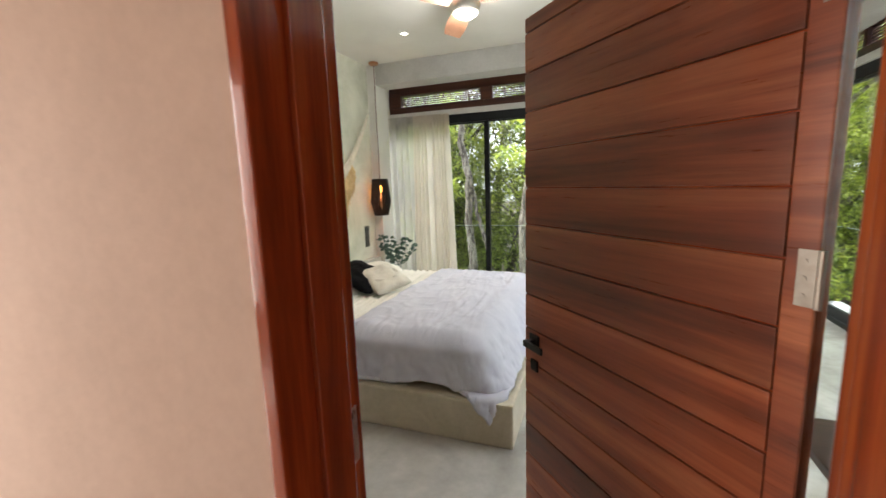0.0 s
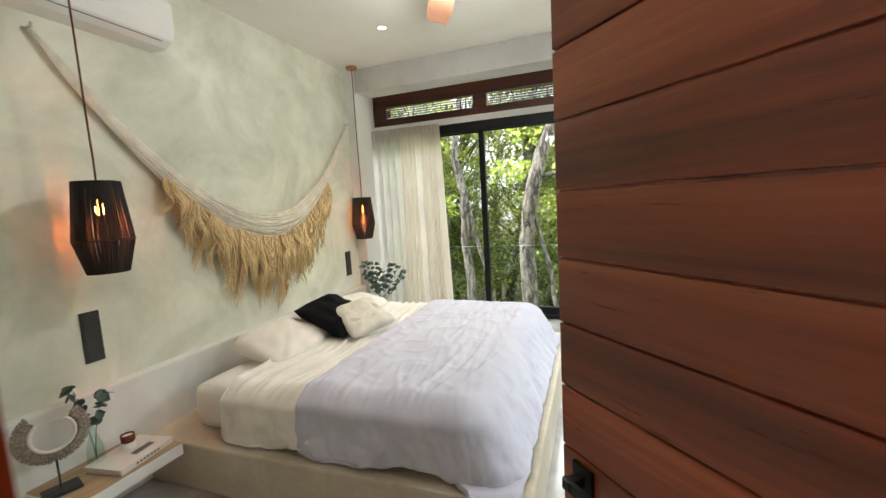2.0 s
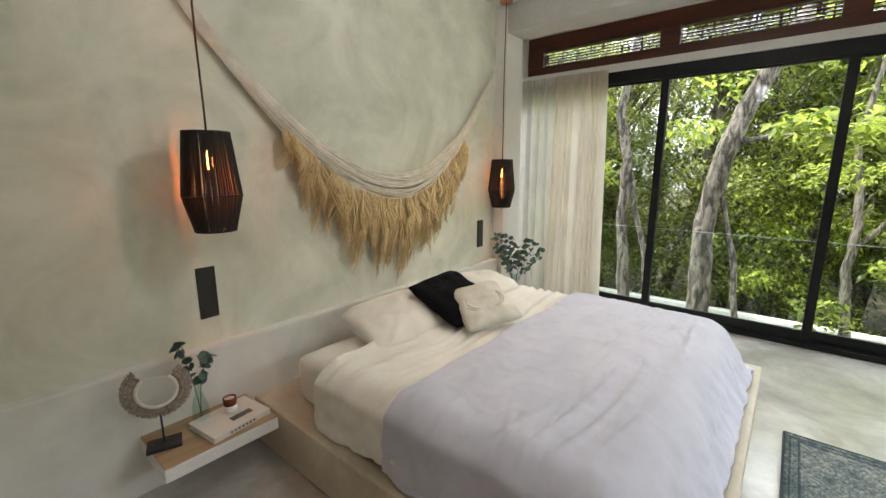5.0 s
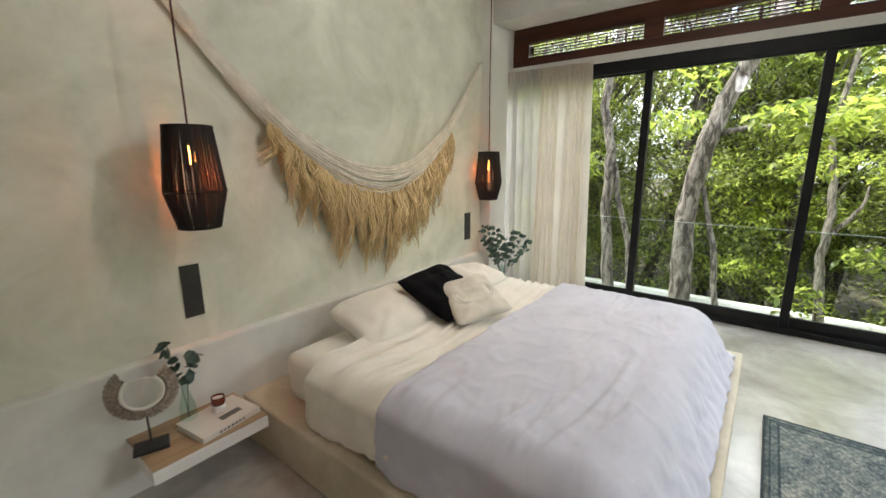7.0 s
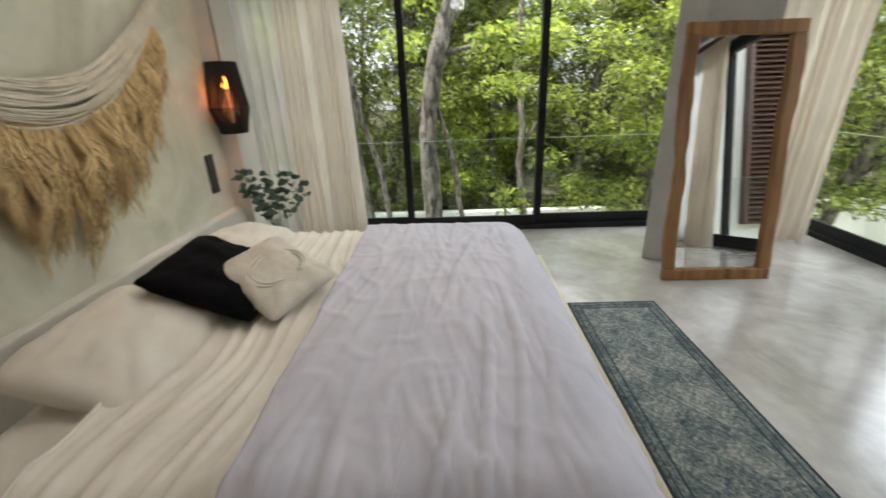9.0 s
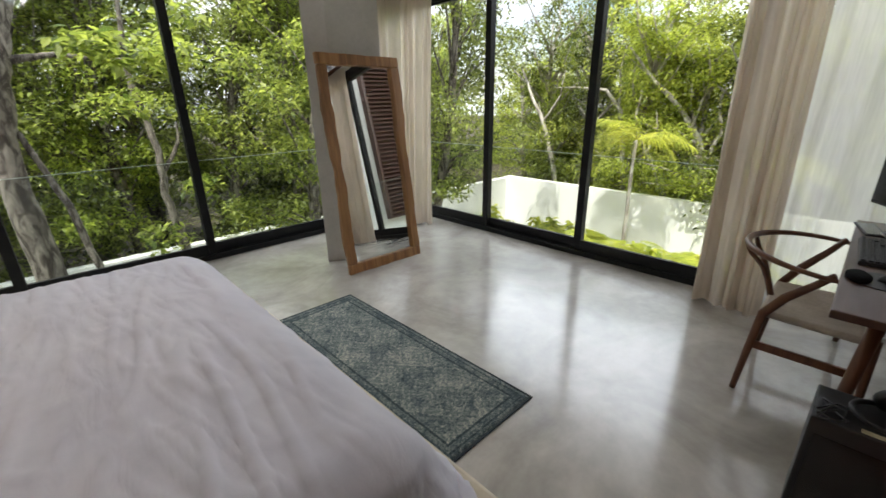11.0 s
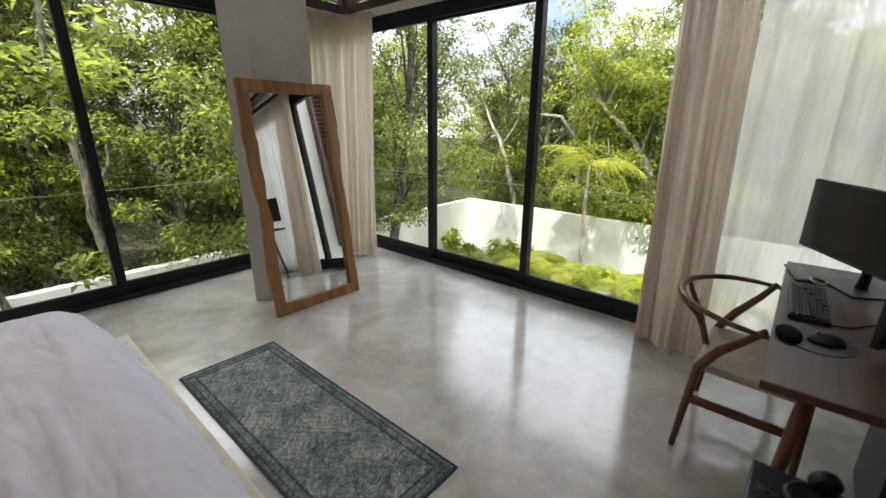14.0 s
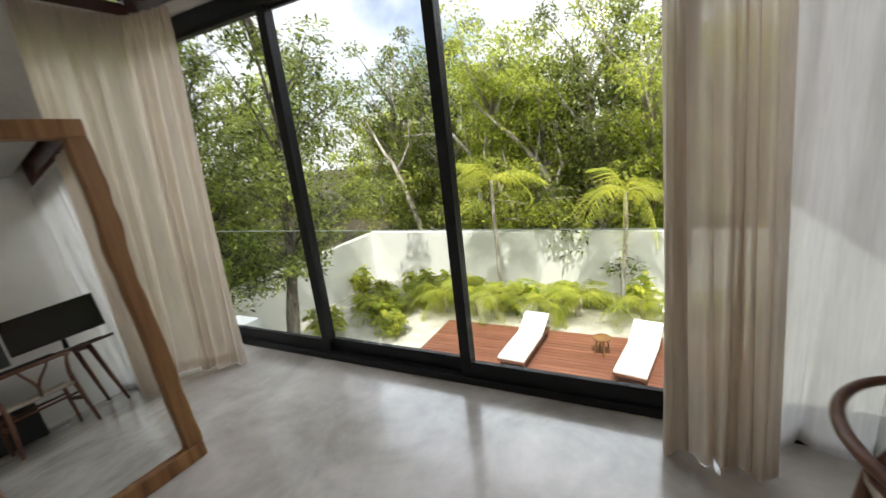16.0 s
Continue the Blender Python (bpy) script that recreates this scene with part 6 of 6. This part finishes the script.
# pale leaning trees behind the east wall
def pale_tree(x, stems, clumps, size, seed, label):
    oy = stems[0][0][0]
    ob = thing("tree", pose(x, oy, GROUND_Z - 0.1), label, "tree", "trees")
    for k, pts in enumerate(stems):
        bm = bmesh.new()
        fine, rad = [], []
        for (y0, z0, r0), (y1, z1, r1) in zip(pts, pts[1:]):
            for j in range(5):
                q = j / 5
                z = z0 + (z1 - z0) * q
                fine.append((0.25 * noise.noise(Vector((z * 0.7, seed, k))), y0 + (y1 - y0) * q - oy + 0.08 * noise.noise(Vector((z * 1.3, seed, k + 4))), z - GROUND_Z + 0.1))
                rad.append((r0 + (r1 - r0) * q) * (1 + 0.18 * noise.noise(Vector((z * 1.5, seed, 9)))))
        tube(bm, fine, rad, 10)
        part("trunk" if k == 0 else "limb", bm, M_BARK_PALE, ob, "bleached pale bark" if k == 0 else "", smooth=True)
    c = new("crown", leaf_mesh("crown", seed, [(dx, y - oy, z - GROUND_Z + 0.1, r) for dx, y, z, r in clumps], 110, 1.0, size, M_GREEN_SUN, slim=0.46))
    c.parent = ob


pale_tree(18.2, [[(7.15, -4.0, 0.17), (7.33, -2.05, 0.15), (7.55, -1.1, 0.135), (7.93, 0.0, 0.12), (8.5, 0.8, 0.10), (9.3, 1.65, 0.08), (10.1, 2.4, 0.06), (10.9, 3.4, 0.03)],
                 [(7.6, -0.9, 0.07), (7.35, 0.3, 0.055), (7.5, 1.4, 0.04), (7.1, 2.6, 0.02)], [(8.2, 0.4, 0.05), (8.0, 1.5, 0.035), (8.4, 2.6, 0.015)]],
          [(0.4, 10.6, 3.4, 0.8), (0.5, 7.2, 3.0, 0.8), (0.6, 8.5, 3.2, 0.8), (0.8, 6.4, 1.4, 0.6)], 0.19, 81, "leaning tree with bleached pale limbs")
pale_tree(18.0, [[(8.2, -4.0, 0.13), (8.61, -2.2, 0.11), (9.06, -1.3, 0.10), (9.48, -0.65, 0.085), (9.8, -0.15, 0.07), (10.1, 0.8, 0.05), (10.0, 1.9, 0.02)],
                 [(9.5, -0.6, 0.045), (9.3, 0.3, 0.03), (9.5, 1.2, 0.012)]],
          [(0.6, 10.2, 2.0, 0.7), (0.7, 9.4, 1.4, 0.5), (0.5, 10.9, 0.6, 0.5)], 0.19, 82, "short pale tree forking above the garden wall")
pale_tree(18.5, [[(13.2, -4.0, 0.13), (13.76, -1.28, 0.11), (14.16, -0.2, 0.10), (14.56, 0.84, 0.085), (15.3, 1.8, 0.06), (15.9, 3.0, 0.03)],
                 [(14.4, 0.5, 0.05), (13.6, 1.6, 0.035), (13.4, 2.8, 0.015)]],
          [(0.6, 15.6, 2.8, 0.8), (0.5, 13.5, 2.9, 0.8), (0.8, 14.6, 2.0, 0.6)], 0.19, 83, "crooked pale tree over the garden corner")
pale_tree(18.8, [[(10.4, -4.0, 0.12), (10.7, -1.0, 0.10), (11.03, 0.94, 0.08), (11.76, 1.74, 0.06), (13.0, 1.87, 0.04), (14.4, 1.91, 0.015)],
                 [(11.1, 1.0, 0.05), (11.3, 2.4, 0.035), (11.0, 3.8, 0.015)]],
          [(0.6, 11.2, 3.8, 0.8), (0.9, 12.6, 2.6, 0.6), (0.7, 10.4, 2.4, 0.6)], 0.19, 84, "pale tree with a long level limb")


# ---- garden ----
M_DECK = wood("red_deck_wood", (0.15, 0.05, 0.025), (0.22, 0.08, 0.045), (0.29, 0.12, 0.07), rough=0.6, axis="y", per_object=0.15)
M_GRAVEL = surface("pale_gravel", (0.42, 0.39, 0.33), (0.62, 0.59, 0.52), rough=0.95, scale=2, fine=60, grain=0.5, bump=0.5)
M_PALM = leafy("palm_leaflets", (0.18, 0.23, 0.027), (0.50, 0.50, 0.08))
M_SHRUB = leafy("garden_leaves", (0.16, 0.22, 0.022), (0.56, 0.55, 0.075))
M_TERRACOTTA = surface("red_terracotta", (0.32, 0.11, 0.05), (0.42, 0.16, 0.08), rough=0.7)
block("courtyard", (X_EAST + 0.12, 16.7, -6.0, 15.0, GROUND_Z - 0.1, GROUND_Z + 0.05), M_GRAVEL, "pale gravel courtyard by the garden wall", "courtyard")


def deck():
    ob = thing("deck", pose(12.3, 5.35, GROUND_Z + 0.05), "red-brown timber sun deck in the garden", "deck", "", "structure")
    bm = bmesh.new()
    box(bm, -0.069, 0.069, -4.6, 4.6, 0.0, 0.09, bevel=0.006)
    plank = mesh_of("plank", bm, M_DECK)
    for k in range(19):
        o = new("plank", plank)
        o.parent = ob
        o.matrix_basis = pose(-1.55 + k * 0.146, 0, 0)


deck()


def lounger():
    white = surface("lounger_cushion", (0.74, 0.74, 0.73), (0.8, 0.8, 0.79), rough=0.85, fine=120, bump=0.1)
    ob = thing("sun_lounger", pose(12.2, 7.2, GROUND_Z + 0.14, 0, 0, -4), "white cushioned sun lounger on the timber deck", "sun lounger", "sun loungers")
    bm = bmesh.new()
    box(bm, -1.0, 0.98, -0.34, 0.34, 0.20, 0.25, bevel=0.01)
    part("frame", bm, M_TEAK, ob, "brown wooden frame")
    for x in (-0.85, 0.85):
        for y in (-0.28, 0.28):
            bm = bmesh.new()
            box(bm, x - 0.03, x + 0.03, y - 0.03, y + 0.03, 0, 0.2, bevel=0.004)
            part("leg", bm, M_TEAK, ob)
    bm = bmesh.new()
    box(bm, -1.0, 0.42, -0.33, 0.33, 0.25, 0.33, bevel=0.03)
    part("seat_cushion", bm, white, ob, smooth=True)
    bm = bmesh.new()
    box(bm, 0.0, 0.68, -0.33, 0.33, 0.0, 0.08, bevel=0.03, m=pose(0.42, 0, 0.27, 0, -26, 0))
    part("back_cushion", bm, white, ob, smooth=True)
    return ob


l1 = lounger()
copy_thing(l1, pose(12.25, 4.6, GROUND_Z + 0.14, 0, 0, -9))


def stool():
    ob = thing("garden_stool", pose(12.5, 5.42, GROUND_Z + 0.14), "small round wooden side stool on the deck", "stool")
    bm = bmesh.new()
    lathe(bm, [(0.19, 0.40), (0.21, 0.41), (0.21, 0.44), (0.19, 0.45)], 24)
    part("top", bm, M_FRAME, ob)
    for k in range(4):
        a = k * math.pi / 2 + 0.4
        bm = bmesh.new()
        tube(bm, [(0.12 * math.cos(a), 0.12 * math.sin(a), 0.41), (0.17 * math.cos(a), 0.17 * math.sin(a), 0)], 0.02, 8)
        part("leg", bm, M_FRAME, ob)


stool()


def planter(x, y, r, h, mat, label):
    bm = bmesh.new()
    lathe(bm, [(r * 0.75, 0), (r, h * 0.9), (r * 1.03, h), (r * 0.9, h), (r * 0.88, h * 0.9), (0, h * 0.88)], 24)
    solo("planter", bm, mat, label, "planter", "garden planters", at=pose(x, y, GROUND_Z + 0.05))


planter(14.35, 7.7, 0.3, 0.55, M_GARDEN_WALL, "round pale concrete planter beside the deck")
planter(14.25, 3.85, 0.3, 0.6, M_GARDEN_WALL, "round pale concrete planter beside the deck")
planter(14.2, 9.1, 0.26, 0.7, M_GARDEN_WALL, "tall pale concrete planter beside the deck")


def frond(rng, length, droop, leaflets=26, width=0.5):
    """One feather leaf along local x: a rib and narrow leaflets; returns vertices and faces."""
    vs, fs = [], []
    def rib(s):
        return Vector((length * s * (1 - 0.12 * s), 0, length * (0.62 * s - droop * s * s)))
    for k in range(leaflets):
        s = 0.14 + 0.86 * k / leaflets
        p = rib(s)
        L = length * width * (math.sin(math.pi * (0.12 + 0.83 * s)) ** 0.8) * rng.uniform(0.85, 1.1)
        for side in (-1, 1):
            tip = p + Vector((L * 0.45, side * L * 0.8, -L * rng.uniform(0.25, 0.6)))
            mid = p.lerp(tip, 0.45) + Vector((0, 0, L * 0.08))
            w = Vector((0.016, 0, 0)) * (length / 1.6)
            n = len(vs)
            vs += [p - w, mid - w * 0.8, tip, mid + w * 0.8, p + w]
            fs.append((n, n + 1, n + 2, n + 3, n + 4))
    ribs = []
    for k in range(11):
        p = rib(k / 10)
        r = 0.014 * (1 - 0.8 * k / 10) * length / 1.6
        ribs.append((len(vs), len(vs) + 1, len(vs) + 2))
        vs += [p + Vector((0, r, 0)), p + Vector((0, -r, 0)), p + Vector((0, 0, r * 1.5))]
    for a, b in zip(ribs, ribs[1:]):
        for i in range(3):
            fs.append((a[i], a[(i + 1) % 3], b[(i + 1) % 3], b[i]))
    return vs, fs


def palm(at, trunk_h, length, fronds, seed, label, stems=1):
    rng = random.Random(seed)
    ob = thing("palm_tree", at, label, "palm", "garden palms")
    bm = bmesh.new()
    tube(bm, [(0.05 * math.sin(k * 0.5), 0, trunk_h * k / 12) for k in range(13)], [0.075 - 0.03 * k / 12 + 0.004 * (k % 2) for k in range(13)], 12)
    part("trunk", bm, M_BARK_PALE, ob, "slim ringed pale trunk", smooth=True)
    for k in range(fronds):
        vs, fs = frond(rng, length * rng.uniform(0.8, 1.1), rng.uniform(0.55, 1.5), 24, 0.42)
        me = bpy.data.meshes.new("frond")
        me.from_pydata([tuple(v) for v in vs], [], fs)
        me.materials.append(M_PALM)
        o = new("frond", me)
        o.parent = ob
        o.matrix_basis = pose(0.05 * math.sin(6), 0, trunk_h, 0, rng.uniform(-25, 15), k * 360 / fronds + rng.uniform(-14, 14))
    return ob


palm(pose(15.1, 8.83, GROUND_Z), 4.15, 1.75, 13, 3, "slender garden palm with arching yellow-green fronds")
palm(pose(15.3, 5.1, GROUND_Z, 0, 0, 60), 3.6, 1.7, 12, 7, "slender garden palm against the white wall")
for k, (x, y, h, r) in enumerate(((14.9, 11.0, 0.5, 1.5), (14.7, 6.3, 0.6, 1.35), (14.5, 7.9, 0.7, 1.0), (14.8, 9.9, 0.35, 1.2), (14.4, 4.6, 0.8, 1.1), (13.6, 12.6, 0.4, 1.3), (15.2, 7.2, 0.5, 1.2), (15.4, 10.4, 0.6, 1.1), (15.0, 3.4, 0.5, 1.3), (14.2, 11.9, 0.2, 1.0), (14.0, 8.6, 0.8, 1.2), (14.1, 7.1, 0.7, 1.1), (14.2, 9.4, 0.7, 1.2), (14.2, 10.4, 0.6, 1.3))):
    palm(pose(x, y, GROUND_Z, 0, 0, 30 + 71 * k), h, r, 11, 9 + k, "low young palm in the planting bed")


def shrub(seed, r, h, size, n, label, slim=0.4):
    rng = random.Random(seed)
    spots = [(rng.uniform(-r, r) * 0.6, rng.uniform(-r, r) * 0.6, h * (0.25 + 0.6 * rng.random()), r * rng.uniform(0.35, 0.6)) for _ in range(10)]
    ob = thing("shrub", pose(0, 0, 0), label, "shrub", "garden shrubs")
    bm = bmesh.new()
    for s in spots:
        tube(bm, [(s[0] * 0.2, s[1] * 0.2, 0), (s[0] * 0.7, s[1] * 0.7, s[2] * 0.6), s[:3]], [0.02, 0.014, 0.005], 5)
    part("stems", bm, M_BARK, ob)
    o = new("foliage", leaf_mesh("foliage", seed, spots, n, 1.0, size, M_SHRUB, slim=slim))
    o.parent = ob
    return ob


SHRUBS = [shrub(61, 0.55, 0.75, 0.16, 75, "leafy green garden shrub along the wall"), shrub(62, 0.5, 1.0, 0.25, 30, "broad-leaved green shrub in the planting bed", 0.6),
          shrub(63, 0.6, 0.55, 0.14, 75, "low yellow-green garden shrub")]
rngs = random.Random(77)
y = -3.0
i = 0
while y < 14.6:
    x = 15.6 + rngs.uniform(-0.9, 0.5)
    copy_thing(SHRUBS[i % 3], pose(x, y, GROUND_Z + 0.04, 0, 0, i * 83))
    if i % 5 == 0 and y < 11:
        copy_thing(SHRUBS[(i + 1) % 3], pose(14.6 + rngs.uniform(-0.3, 0.4), y + 0.4, GROUND_Z + 0.04, 0, 0, i * 51))
    y += 1.1
    i += 1
for k, (x, y) in enumerate(((13.0, 12.2), (11.6, 13.2), (13.9, 13.4))):
    SHRUBS[k].matrix_world = pose(x, y, GROUND_Z + 0.04)
for k in range(5):
    copy_thing(SHRUBS[k % 3], pose(12.4 + k * 0.75, 11.3 + (k * 0.61) % 1.6, GROUND_Z + 0.04, 0, 0, 40 * k))


# understorey and far woods: past counting
def thicket(name, spots, per, size, mat, seed, label):
    o = new(name, leaf_mesh(name, seed, spots, per, 1.0, size, mat))
    tagged(o, label, "foliage", "", "stuff")


rngs = random.Random(5)
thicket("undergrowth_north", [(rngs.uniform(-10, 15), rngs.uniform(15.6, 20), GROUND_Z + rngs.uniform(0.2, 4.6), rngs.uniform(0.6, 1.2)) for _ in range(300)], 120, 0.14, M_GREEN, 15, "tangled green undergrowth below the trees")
thicket("undergrowth_east", [(rngs.uniform(17.4, 22), rngs.uniform(-7, 16), GROUND_Z + rngs.uniform(0.2, 4.2), rngs.uniform(0.6, 1.2)) for _ in range(260)], 130, 0.14, M_GREEN_SUN, 16, "sunlit undergrowth behind the garden wall")
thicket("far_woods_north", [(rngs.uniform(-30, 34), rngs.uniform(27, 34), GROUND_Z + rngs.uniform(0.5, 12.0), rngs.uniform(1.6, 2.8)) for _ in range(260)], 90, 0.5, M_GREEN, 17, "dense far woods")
thicket("far_woods_east", [(rngs.uniform(31, 38), rngs.uniform(-22, 32), GROUND_Z + rngs.uniform(0.2, 7.6), rngs.uniform(1.4, 2.4)) for _ in range(330)], 130, 0.34, M_GREEN_SUN, 18, "dense far woods")


# ---- the wing of the house south of the window ----
def house_wing():
    ob = thing("house_wing", pose(0, 0, 0), "white house wing with a tall brown louvred screen", "building", "", "structure")
    bm = bmesh.new()
    box(bm, X_EAST + 0.14, 10.7, 1.9, 2.6, GROUND_Z, 4.2, bevel=0.01)
    part("wall", bm, M_GARDEN_WALL, ob, "white rendered wall")
    brown = wood("louvre_wood", (0.045, 0.018, 0.012), (0.075, 0.032, 0.022), (0.11, 0.05, 0.034), rough=0.5, axis="x")
    bm = bmesh.new()
    box(bm, 6.38, 10.6, 2.604, 2.62, 0.2, 3.9)
    part("screen_back", bm, brown, ob)
    bm = bmesh.new()
    box(bm, 6.38, 10.6, -0.05, 0.05, -0.009, 0.009, bevel=0.003, m=Matrix.Rotation(radians(-35), 4, "X"))
    me = mesh_of("slat", bm, brown)
    for k in range(44):
        o = new("slat", me)
        o.parent = ob
        o.matrix_basis = pose(0, 2.68, 0.24 + k * 0.083)
    for x in (6.41, 7.8, 9.2, 10.56):
        bm = bmesh.new()
        box(bm, x - 0.03, x + 0.03, 2.625, 2.75, 0.2, 3.9, bevel=0.003)
        part("screen_post", bm, brown, ob)


house_wing()
